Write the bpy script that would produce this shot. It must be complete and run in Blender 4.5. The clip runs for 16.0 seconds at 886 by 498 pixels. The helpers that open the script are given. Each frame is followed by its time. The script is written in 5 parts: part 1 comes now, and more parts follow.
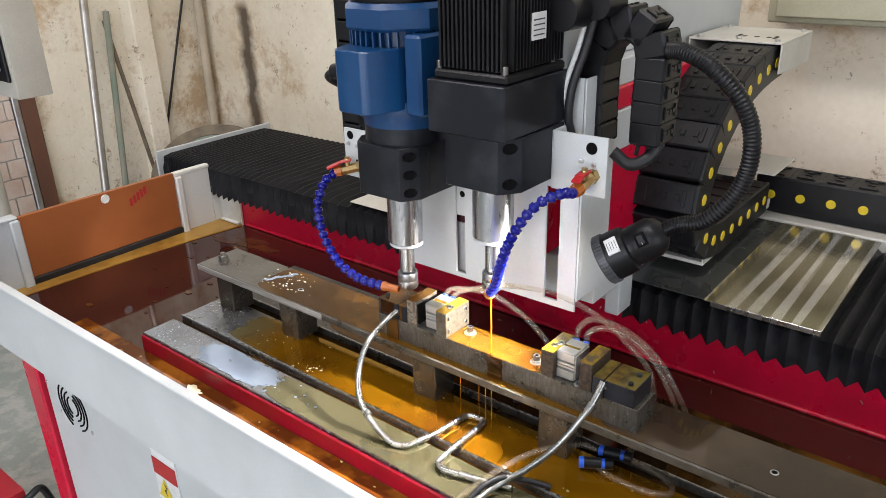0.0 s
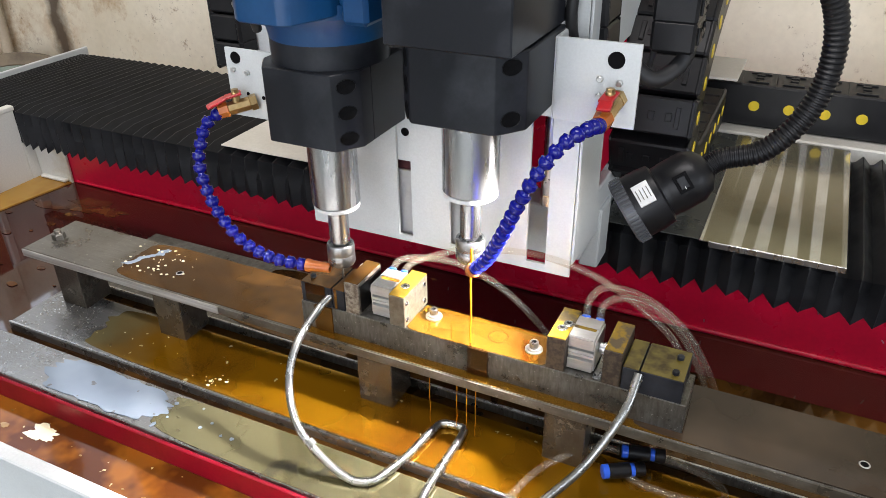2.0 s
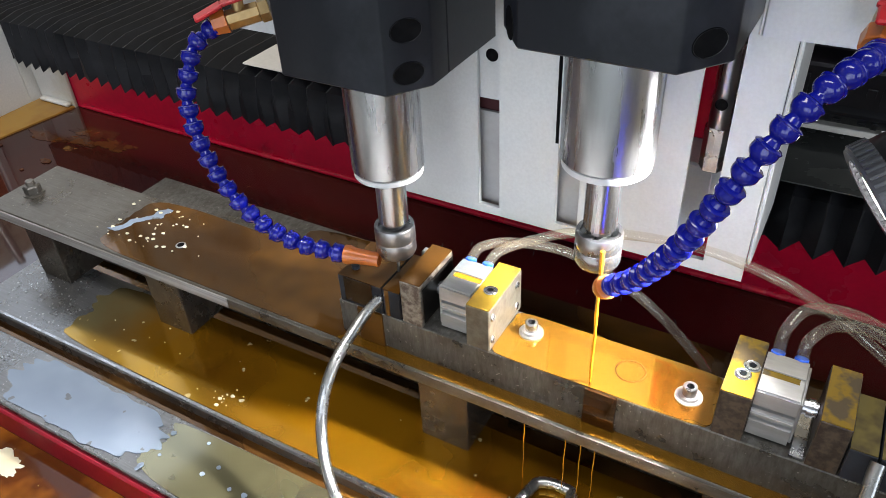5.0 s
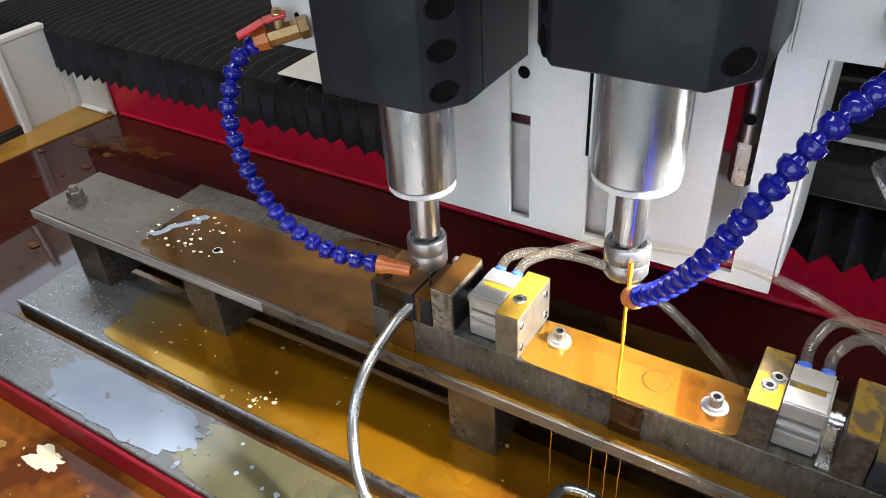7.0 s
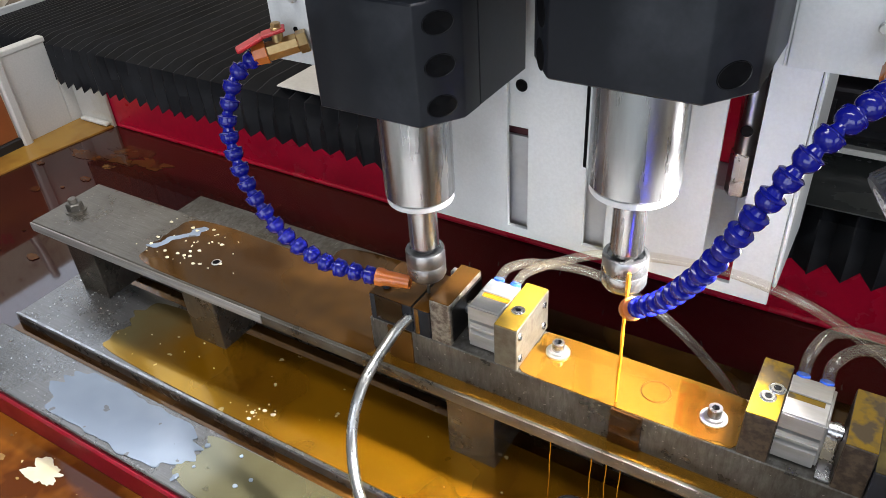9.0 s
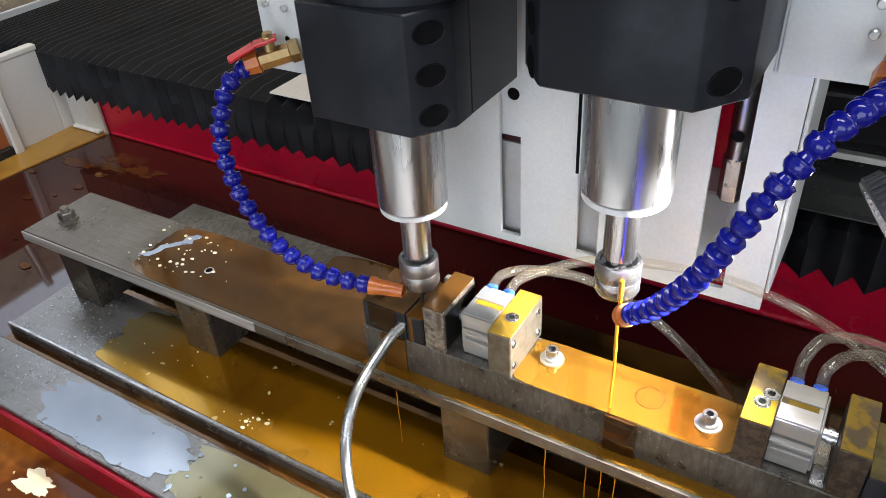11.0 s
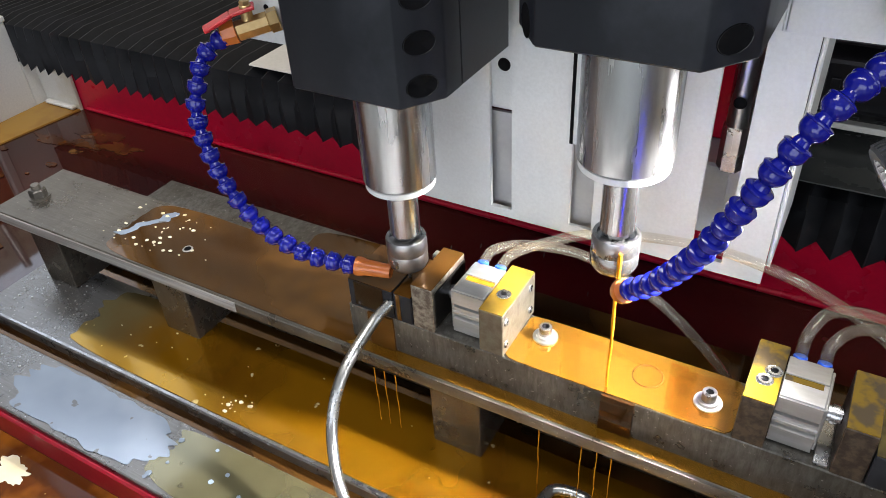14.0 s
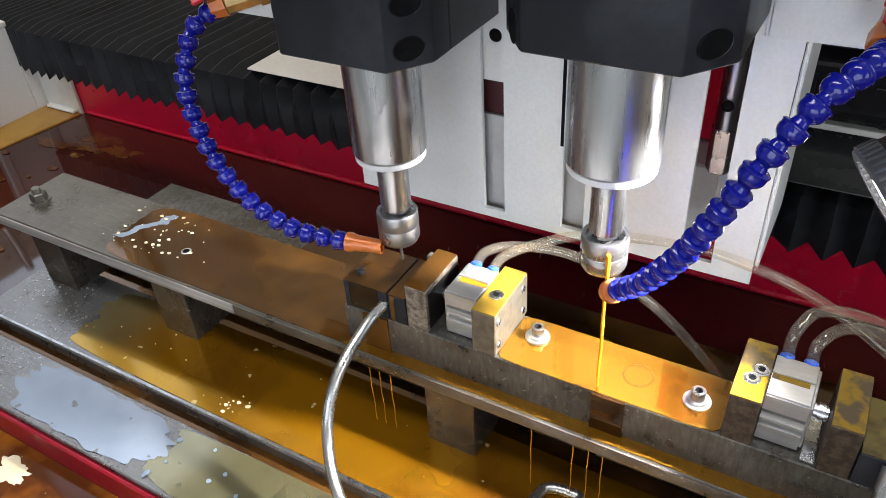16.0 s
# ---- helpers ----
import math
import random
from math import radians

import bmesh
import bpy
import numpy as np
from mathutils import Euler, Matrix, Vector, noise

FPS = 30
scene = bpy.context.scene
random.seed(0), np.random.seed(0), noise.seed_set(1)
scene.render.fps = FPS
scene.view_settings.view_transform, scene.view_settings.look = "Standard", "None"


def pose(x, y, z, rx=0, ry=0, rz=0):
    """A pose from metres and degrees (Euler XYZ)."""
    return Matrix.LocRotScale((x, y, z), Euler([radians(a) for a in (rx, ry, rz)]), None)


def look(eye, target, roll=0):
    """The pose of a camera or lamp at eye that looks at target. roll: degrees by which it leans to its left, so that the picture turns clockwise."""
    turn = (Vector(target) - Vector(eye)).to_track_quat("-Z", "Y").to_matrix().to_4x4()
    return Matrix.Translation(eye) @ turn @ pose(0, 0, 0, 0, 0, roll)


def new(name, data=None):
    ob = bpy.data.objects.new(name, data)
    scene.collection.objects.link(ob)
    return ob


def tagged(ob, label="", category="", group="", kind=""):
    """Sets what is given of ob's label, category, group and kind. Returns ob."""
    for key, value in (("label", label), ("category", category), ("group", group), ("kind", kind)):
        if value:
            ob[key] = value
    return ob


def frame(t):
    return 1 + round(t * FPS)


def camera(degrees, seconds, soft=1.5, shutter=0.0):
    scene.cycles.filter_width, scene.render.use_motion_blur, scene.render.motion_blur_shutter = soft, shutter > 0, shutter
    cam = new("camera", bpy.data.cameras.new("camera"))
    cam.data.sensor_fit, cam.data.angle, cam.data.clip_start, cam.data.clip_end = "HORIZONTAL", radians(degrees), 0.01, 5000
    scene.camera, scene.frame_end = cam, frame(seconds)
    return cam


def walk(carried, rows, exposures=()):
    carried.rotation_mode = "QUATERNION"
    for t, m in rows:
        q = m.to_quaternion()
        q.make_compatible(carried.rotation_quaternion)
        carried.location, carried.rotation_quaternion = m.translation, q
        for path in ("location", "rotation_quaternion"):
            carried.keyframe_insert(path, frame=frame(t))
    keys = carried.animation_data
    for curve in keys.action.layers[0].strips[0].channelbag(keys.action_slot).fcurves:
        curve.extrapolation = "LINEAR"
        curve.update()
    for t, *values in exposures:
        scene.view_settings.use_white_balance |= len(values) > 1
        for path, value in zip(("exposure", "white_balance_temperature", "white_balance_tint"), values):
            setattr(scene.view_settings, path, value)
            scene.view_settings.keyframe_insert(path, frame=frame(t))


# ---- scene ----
cam = camera(60.6, 16.0, soft=0.7)
METRES, EYE, TILT, LEAN, TURN = 0.75, 1.45, 0.0, 0.0, 39.3
ROWS = [
    (0.0, 0.0, 0.0, 0.0, -0.6, -23.27, 1.4),
    (0.5, -0.0008, 0.1155, -0.0162, -2.66, -24.57, 1.07),
    (1.0, -0.0904, 0.2188, -0.0295, -7.36, -25.98, 0.61),
    (1.5, -0.1678, 0.3168, -0.0646, -11.63, -27.7, 0.53),
    (2.0, -0.1566, 0.4124, -0.0979, -13.73, -29.8, 0.68),
    (2.5, -0.1116, 0.5354, -0.1492, -12.97, -32.26, 1.39),
    (3.0, -0.1015, 0.6328, -0.1748, -11.81, -34.36, 1.94),
    (3.5, -0.1134, 0.7561, -0.2075, -11.16, -35.96, 2.2),
    (4.0, -0.1144, 0.7957, -0.223, -10.96, -36.84, 2.35),
    (6.5, -0.1248, 0.7798, -0.2101, -8.17, -36.45, 2.95),
    (7.0, -0.1255, 0.7779, -0.2072, -8.01, -36.18, 3.03),
    (7.5, -0.1256, 0.7764, -0.2053, -7.99, -35.94, 3.08),
    (8.0, -0.124, 0.7753, -0.2057, -8.0, -35.72, 3.08),
    (8.5, -0.1234, 0.7757, -0.2042, -8.08, -35.57, 3.13),
    (9.0, -0.1241, 0.7775, -0.2051, -8.12, -35.42, 3.15),
    (11.5, -0.1195, 0.7825, -0.2039, -8.8, -35.09, 3.25),
    (12.0, -0.1196, 0.7909, -0.2094, -8.98, -35.17, 3.19),
    (12.5, -0.1198, 0.7977, -0.2145, -9.23, -35.53, 3.1),
    (13.0, -0.1213, 0.8029, -0.2244, -9.45, -36.01, 3.06),
    (13.5, -0.1223, 0.8051, -0.2281, -9.68, -36.44, 2.94),
    (14.0, -0.1223, 0.8061, -0.2264, -9.83, -36.79, 2.97),
    (14.5, -0.1227, 0.8055, -0.2253, -9.89, -36.77, 2.93),
    (15.0, -0.1214, 0.8018, -0.2235, -9.93, -36.75, 2.97),
    (15.5, -0.1171, 0.7981, -0.2241, -9.86, -36.67, 3.1),
    (16.0, -0.1144, 0.7956, -0.2208, -9.78, -36.64, 3.2),
]
walk(cam, [(t, pose(0, 0, EYE, TILT, LEAN, TURN) @ pose(METRES * x, METRES * y, METRES * z, 90 + pitch, roll, yaw)) for t, x, y, z, yaw, pitch, roll in ROWS],
     [(0.0, 0.24, 6440, 17), (1.0, 0.28, 6440, 17), (2.0, 0.29, 6400, 16), (3.0, 0.22, 6130, 15), (3.5, 0.12, 6080, 15), (4.5, 0.0, 6130, 15), (9.0, 0.01, 6220, 16), (16.0, 0.01, 6260, 16)])

# ---- world and light ----
world = bpy.data.worlds.new("world")
scene.world = world
world.use_nodes = True
_wn = world.node_tree
_sky = _wn.nodes.new("ShaderNodeTexSky")
_sky.sky_type, _sky.sun_disc = "NISHITA", False
_sky.sun_elevation, _sky.sun_rotation = radians(40), radians(200)
_wn.links.new(_sky.outputs[0], _wn.nodes["Background"].inputs[0])
_wn.nodes["Background"].inputs[1].default_value = 0.1
scene.view_settings.exposure = 0.0


def area(name, place, aim, sx, sy, watts, colour):
    d = bpy.data.lights.new(name, "AREA")
    d.shape, d.size, d.size_y, d.energy, d.color = "RECTANGLE", sx, sy, watts, colour
    ob = new(name, d)
    ob.matrix_world = look(place, aim)
    return ob


# Added fills at unseen, assumed openings behind and right of the view.
area("unseen_doorway_fill", (0.3, -3.85, 1.7), (0.3, 0, 1.2), 4.6, 2.8, 140, (0.88, 0.95, 1.0))
area("unseen_right_fill", (3.9, -1.0, 2.0), (0, -1.0, 1.6), 3.2, 1.8, 62, (0.88, 0.95, 1.0))
area("side_window_daylight", (-2.93, 1.57, 2.45), (0, 1.0, 1.5), 0.66, 1.36, 7, (0.80, 0.90, 1.0))
# Added fill from above to lift top faces; no ceiling fixture is modelled.
area("unseen_ceiling_fill", (-0.9, 0.1, 3.5), (-0.9, 0.1, 0), 2.4, 0.5, 58, (1.0, 0.98, 0.94))

LAMP_AXIS = Vector((-0.758, -0.366, -0.540)).normalized()
LAMP_FACE = Vector((-0.418, 0.846, 1.031))
_sd = bpy.data.lights.new("worklight_bulb", "SPOT")
_sd.energy, _sd.spot_size, _sd.spot_blend, _sd.shadow_soft_size, _sd.color = 48, radians(98), 0.8, 0.012, (1.0, 0.97, 0.9)
_so = new("worklight_bulb", _sd)
_bulb = LAMP_FACE + Vector((-0.012, -0.016, 0.016))
_so.matrix_world = look(_bulb, _bulb + Vector((-0.69, -0.55, -0.51)))


# ---- materials ----
def nodes(name):
    m = bpy.data.materials.new(name)
    m.use_nodes = True
    nt = m.node_tree
    b = nt.nodes["Principled BSDF"]
    tc = nt.nodes.new("ShaderNodeTexCoord")
    return m, nt, b, tc.outputs["Object"]


def noise_tex(nt, vec, scale, detail=4, rough=0.6, stretch=None):
    n = nt.nodes.new("ShaderNodeTexNoise")
    n.inputs["Scale"].default_value, n.inputs["Detail"].default_value, n.inputs["Roughness"].default_value = scale, detail, rough
    if stretch:
        mp = nt.nodes.new("ShaderNodeMapping")
        mp.inputs["Scale"].default_value = stretch
        nt.links.new(vec, mp.inputs["Vector"])
        vec = mp.outputs[0]
    nt.links.new(vec, n.inputs["Vector"])
    return n.outputs["Fac"]


def ramp(nt, fac, lo, hi, a=0.0, b=1.0):
    r = nt.nodes.new("ShaderNodeMapRange")
    for k, v in zip(("From Min", "From Max", "To Min", "To Max"), (lo, hi, a, b)):
        r.inputs[k].default_value = v
    nt.links.new(fac, r.inputs["Value"])
    return r.outputs[0]


def mix(nt, fac, a, b):
    n = nt.nodes.new("ShaderNodeMix")
    n.data_type = "RGBA"
    for sock, v in ((n.inputs["Factor"], fac), (n.inputs["A"], a), (n.inputs["B"], b)):
        if isinstance(v, (int, float)):
            sock.default_value = v
        elif isinstance(v, tuple):
            sock.default_value = (*v, 1)
        else:
            nt.links.new(v, sock)
    return n.outputs["Result"]


def bump(nt, b, height, strength, dist):
    n = nt.nodes.new("ShaderNodeBump")
    n.inputs["Strength"].default_value, n.inputs["Distance"].default_value = strength, dist
    nt.links.new(height, n.inputs["Height"])
    nt.links.new(n.outputs[0], b.inputs["Normal"])


def surf(name, col, col2=None, rough=0.5, rough2=None, metal=0.0, scale=12, fine=180, lo=0.4, hi=0.65, relief=0.1, dist=0.0006, stretch=None, coat=0.0, ior=1.45):
    """A surface with two scales of variation: patches (scale) and grain (fine)."""
    m, nt, b, v = nodes(name)
    col2 = col2 or tuple(c * 0.75 for c in col)
    big = ramp(nt, noise_tex(nt, v, scale, 5, 0.6, stretch), lo, hi)
    grain = noise_tex(nt, v, fine, 3, 0.6, stretch)
    c = mix(nt, big, col, col2)
    c = mix(nt, ramp(nt, grain, 0.3, 0.7, 0.0, 0.22), c, tuple(x * 0.55 for x in col))
    nt.links.new(c, b.inputs["Base Color"])
    r2 = rough if rough2 is None else rough2
    nt.links.new(ramp(nt, big, 0, 1, rough, r2), b.inputs["Roughness"])
    b.inputs["Metallic"].default_value, b.inputs["Coat Weight"].default_value, b.inputs["IOR"].default_value = metal, coat, ior
    if relief:
        bump(nt, b, grain, relief, dist)
    return m


WHITE = surf("white_powder_coat", (0.535, 0.557, 0.555), (0.48, 0.50, 0.495), rough=0.38, scale=6, fine=420, relief=0.12)
WHITE_DIRTY = surf("oily_white_sheet", (0.66, 0.65, 0.60), (0.45, 0.37, 0.18), rough=0.3, scale=9, lo=0.5, hi=0.75, fine=300)
# Machine red again, darkened in colour for the shaded bed side.
RED_SHADED = surf("shaded_red_machine_paint", (0.33, 0.003, 0.02), (0.26, 0.003, 0.016), rough=0.3, rough2=0.42, scale=10, fine=160, relief=0.08)
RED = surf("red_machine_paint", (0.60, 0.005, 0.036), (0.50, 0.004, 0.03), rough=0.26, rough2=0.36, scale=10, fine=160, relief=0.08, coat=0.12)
RED_DULL = surf("dull_red_paint", (0.42, 0.02, 0.03), (0.36, 0.03, 0.035), rough=0.4, scale=10)
BLACK_ANOD = surf("black_anodised_metal", (0.0105, 0.0115, 0.0145), (0.027, 0.030, 0.036), rough=0.28, rough2=0.46, metal=0.0, scale=15, lo=0.48, hi=0.74, fine=300, relief=0.06, ior=1.31)
BLACK_PLASTIC = surf("black_plastic", (0.006, 0.006, 0.0068), (0.010, 0.010, 0.011), rough=0.38, scale=30, fine=400, ior=1.33)
GREASE = surf("black_grease", (0.006, 0.0055, 0.005), (0.012, 0.010, 0.008), rough=0.3, scale=60, ior=1.3)
BLACK_FABRIC = surf("black_coated_bellows_cloth", (0.009, 0.0094, 0.0105), (0.016, 0.0165, 0.018), rough=0.36, rough2=0.55, scale=18, fine=350, relief=0.15, ior=1.28)
HOLE = surf("dark_bore", (0.004, 0.004, 0.0045), rough=0.7, relief=0, ior=1.15)
BLUE_MOTOR = surf("blue_enamel", (0.003, 0.036, 0.112), (0.005, 0.052, 0.145), rough=0.3, scale=9, fine=220, relief=0.1)
BLUE_PLASTIC = surf("blue_plastic", (0.0035, 0.005, 0.15), (0.005, 0.008, 0.21), rough=0.13, scale=40, fine=300, relief=0.02)
BLUE_FIT = surf("bright_blue_plastic", (0.03, 0.13, 0.75), rough=0.3, relief=0)
ORANGE_PLASTIC = surf("orange_plastic", (0.42, 0.12, 0.022), (0.32, 0.08, 0.014), rough=0.25, scale=60)


def worn_steel(name, light, dark, stain, metal=0.75, rough=0.34, grain=(0.12, 2.6, 1.0), speck=0.68, stains=(0.46, 0.66)):
    """Machined steel: grinding streaks, oil stains, bright nicks and fine relief."""
    m, nt, b, v = nodes(name)
    streak = noise_tex(nt, v, 130, 4, 0.7, grain)
    patch = ramp(nt, noise_tex(nt, v, 13, 7, 0.65), *stains)
    nick = ramp(nt, noise_tex(nt, v, 330, 2, 0.6), speck, speck + 0.05)
    c = mix(nt, ramp(nt, streak, 0.36, 0.64), light, dark)
    c = mix(nt, ramp(nt, patch, 0, 1, 0, 0.75), c, stain)
    c = mix(nt, ramp(nt, nick, 0, 1, 0, 0.6), c, tuple(min(1, 2.6 * x) for x in light))
    nt.links.new(c, b.inputs["Base Color"])
    nt.links.new(ramp(nt, patch, 0, 1, rough, rough * 0.6), b.inputs["Roughness"])
    b.inputs["Metallic"].default_value = metal
    bump(nt, b, streak, 0.25, 0.0006)
    return m


STEEL = worn_steel("ground_steel", (0.255, 0.258, 0.258), (0.205, 0.207, 0.203), (0.13, 0.128, 0.118), grain=(0.3, 5.0, 1.0), rough=0.3)
TUBE_STEEL = surf("dull_tube_steel", (0.40, 0.405, 0.39), (0.29, 0.29, 0.27), rough=0.24, rough2=0.34, metal=0.95, scale=40, fine=300, relief=0.05)
STEEL_BAR = worn_steel("worn_bar_steel", (0.17, 0.16, 0.138), (0.125, 0.116, 0.098), (0.070, 0.058, 0.042), metal=0.65, rough=0.38, grain=(0.3, 4.0, 1.0))
STEEL_DARK = worn_steel("dark_mill_steel", (0.185, 0.18, 0.165), (0.10, 0.094, 0.08), (0.052, 0.043, 0.031), metal=0.7, rough=0.38, grain=(1.6, 1, 0.35), stains=(0.42, 0.62))
STEEL_RUST = surf("rust_stained_steel", (0.27, 0.245, 0.20), (0.085, 0.062, 0.045), rough=0.42, metal=0.55, scale=210, lo=0.40, hi=0.62, fine=520, relief=0.25)
STEEL_RUST_DARK = surf("dark_rusted_steel", (0.075, 0.055, 0.038), (0.030, 0.022, 0.016), rough=0.45, metal=0.4, scale=190, lo=0.40, hi=0.60, fine=520, relief=0.3)
CHROME = surf("polished_steel", (0.43, 0.435, 0.44), (0.36, 0.365, 0.37), rough=0.22, rough2=0.33, metal=1.0, scale=34, fine=420, relief=0.05, stretch=(1.6, 1.6, 0.16))
NUT_STEEL = surf("bright_turned_steel", (0.34, 0.345, 0.35), (0.25, 0.25, 0.25), rough=0.24, rough2=0.34, metal=0.95, scale=30, fine=500, relief=0.06)
ALU = surf("aluminium", (0.55, 0.555, 0.55), (0.40, 0.39, 0.35), rough=0.30, metal=0.75, scale=40, fine=500, relief=0.05, stretch=(0.2, 1, 1))
ZINC = surf("zinc_plate", (0.66, 0.66, 0.64), rough=0.28, metal=0.9, scale=60)
BRASS = surf("brass", (0.48, 0.34, 0.16), (0.36, 0.24, 0.1), rough=0.3, metal=0.9, scale=70)
RED_LEVER = surf("red_coated_lever", (0.42, 0.012, 0.016), rough=0.35, scale=50)
ORANGE_BOARD = surf("orange_brown_laminate_board", (0.34, 0.105, 0.03), (0.28, 0.085, 0.026), rough=0.34, scale=5, fine=260, relief=0.05)
RUBBER = surf("black_rubber", (0.015, 0.015, 0.016), rough=0.5, scale=30)
YELLOW = surf("yellow_plastic", (0.75, 0.55, 0.02), rough=0.4, relief=0)
BEIGE = surf("beige_grey_enamel", (0.46, 0.44, 0.38), (0.40, 0.38, 0.32), rough=0.4, scale=7)
CREAM = surf("cream_sheet_metal", (0.58, 0.56, 0.50), (0.5, 0.47, 0.4), rough=0.38, scale=8)
LABEL = surf("white_label", (0.72, 0.72, 0.70), rough=0.5, relief=0)
PRINT = surf("dark_print", (0.05, 0.05, 0.055), rough=0.6, relief=0)
PRINT_RED = surf("red_print", (0.42, 0.02, 0.02), rough=0.6, relief=0)
PIPE_STEEL = surf("galvanised_pipe", (0.5, 0.48, 0.44), (0.36, 0.33, 0.28), rough=0.35, metal=0.8, scale=14)
PIPE_GREEN = surf("green_grey_pipe", (0.2, 0.25, 0.19), (0.3, 0.28, 0.23), rough=0.45, scale=9)
WOOD = surf("rust_brown_board", (0.14, 0.06, 0.035), (0.09, 0.04, 0.025), rough=0.6, scale=8, stretch=(1, 1, 0.2))
TILE = surf("pale_marbled_tile", (0.62, 0.52, 0.45), (0.5, 0.36, 0.28), rough=0.35, scale=9)
CONCRETE = surf("grey_green_concrete", (0.33, 0.36, 0.325), (0.47, 0.47, 0.43), rough=0.6, scale=13, lo=0.46, hi=0.58, fine=90, relief=0.3, dist=0.002)
GREY = surf("dusty_grey_plaster", (0.47, 0.475, 0.46), rough=0.8, scale=3)
OLIVE_ENAMEL = surf("olive_beige_enamel", (0.42, 0.40, 0.28), (0.36, 0.34, 0.23), rough=0.4, scale=7)
BROWN_OLD = surf("dirty_brown_rubber", (0.2, 0.16, 0.11), (0.11, 0.085, 0.06), rough=0.7, scale=14)


def plaster():
    m, nt, b, v = nodes("stained_cream_plaster")
    c = mix(nt, ramp(nt, noise_tex(nt, v, 1.6, 6), 0.4, 0.65), (0.82, 0.755, 0.62), (0.66, 0.58, 0.43))
    c = mix(nt, ramp(nt, noise_tex(nt, v, 3.4, 10, 0.78), 0.53, 0.64, 0, 0.75), c, (0.40, 0.24, 0.10))
    c = mix(nt, ramp(nt, noise_tex(nt, v, 7.5, 11, 0.85), 0.585, 0.63, 0, 0.8), c, (0.24, 0.135, 0.06))
    c = mix(nt, ramp(nt, noise_tex(nt, v, 46, 4, 0.7), 0.645, 0.70, 0, 0.8), c, (0.16, 0.11, 0.07))
    c = mix(nt, ramp(nt, noise_tex(nt, v, 60, 2), 0.3, 0.7, 0, 0.15), c, (0.45, 0.40, 0.32))
    xyz = nt.nodes.new("ShaderNodeSeparateXYZ")
    nt.links.new(v, xyz.inputs[0])

    def calc(op, p, q=0.0):
        n = nt.nodes.new("ShaderNodeMath")
        n.operation = op
        for sock, val in zip(n.inputs, (p, q)):
            if isinstance(val, float):
                sock.default_value = val
            else:
                nt.links.new(val, sock)
        return n.outputs[0]

    # old run-down stain below a leak
    wander = calc("MULTIPLY", noise_tex(nt, v, 9, 5), 0.09)
    across = calc("ABSOLUTE", calc("ADD", calc("ADD", xyz.outputs["X"], wander), 2.585))
    mask = calc("MULTIPLY", ramp(nt, across, 0.014, 0.052, 1.0, 0.0), ramp(nt, xyz.outputs["Z"], 1.15, 1.19, 1.0, 0.0))
    halo = calc("MULTIPLY", ramp(nt, across, 0.02, 0.16, 1.0, 0.0), ramp(nt, noise_tex(nt, v, 14, 8, 0.8), 0.45, 0.60))
    c = mix(nt, calc("MULTIPLY", halo, 0.55), c, (0.42, 0.25, 0.10))
    c = mix(nt, calc("MULTIPLY", mask, 0.92), c, (0.065, 0.042, 0.026))
    nt.links.new(c, b.inputs["Base Color"])
    b.inputs["Roughness"].default_value = 0.75
    bump(nt, b, noise_tex(nt, v, 40, 6), 0.3, 0.003)
    return m


PLASTER = plaster()


def tank_oil():
    m, nt, b, v = nodes("brown_cutting_oil_surface")
    # Wine-red in the base colour strengthens the red wall's reflection.
    c = mix(nt, ramp(nt, noise_tex(nt, v, 3.0, 3), 0.42, 0.62), (0.026, 0.006, 0.006), (0.044, 0.010, 0.006))
    c = mix(nt, ramp(nt, noise_tex(nt, v, 11, 6, 0.7), 0.60, 0.74, 0, 0.28), c, (0.17, 0.052, 0.010))
    c = mix(nt, ramp(nt, noise_tex(nt, v, 26, 4, 0.5), 0.71, 0.77, 0, 0.4), c, (0.36, 0.20, 0.06))
    nt.links.new(c, b.inputs["Base Color"])
    b.inputs["Roughness"].default_value, b.inputs["IOR"].default_value = 0.04, 1.55
    bump(nt, b, noise_tex(nt, v, 8, 2), 0.05, 0.002)
    return m


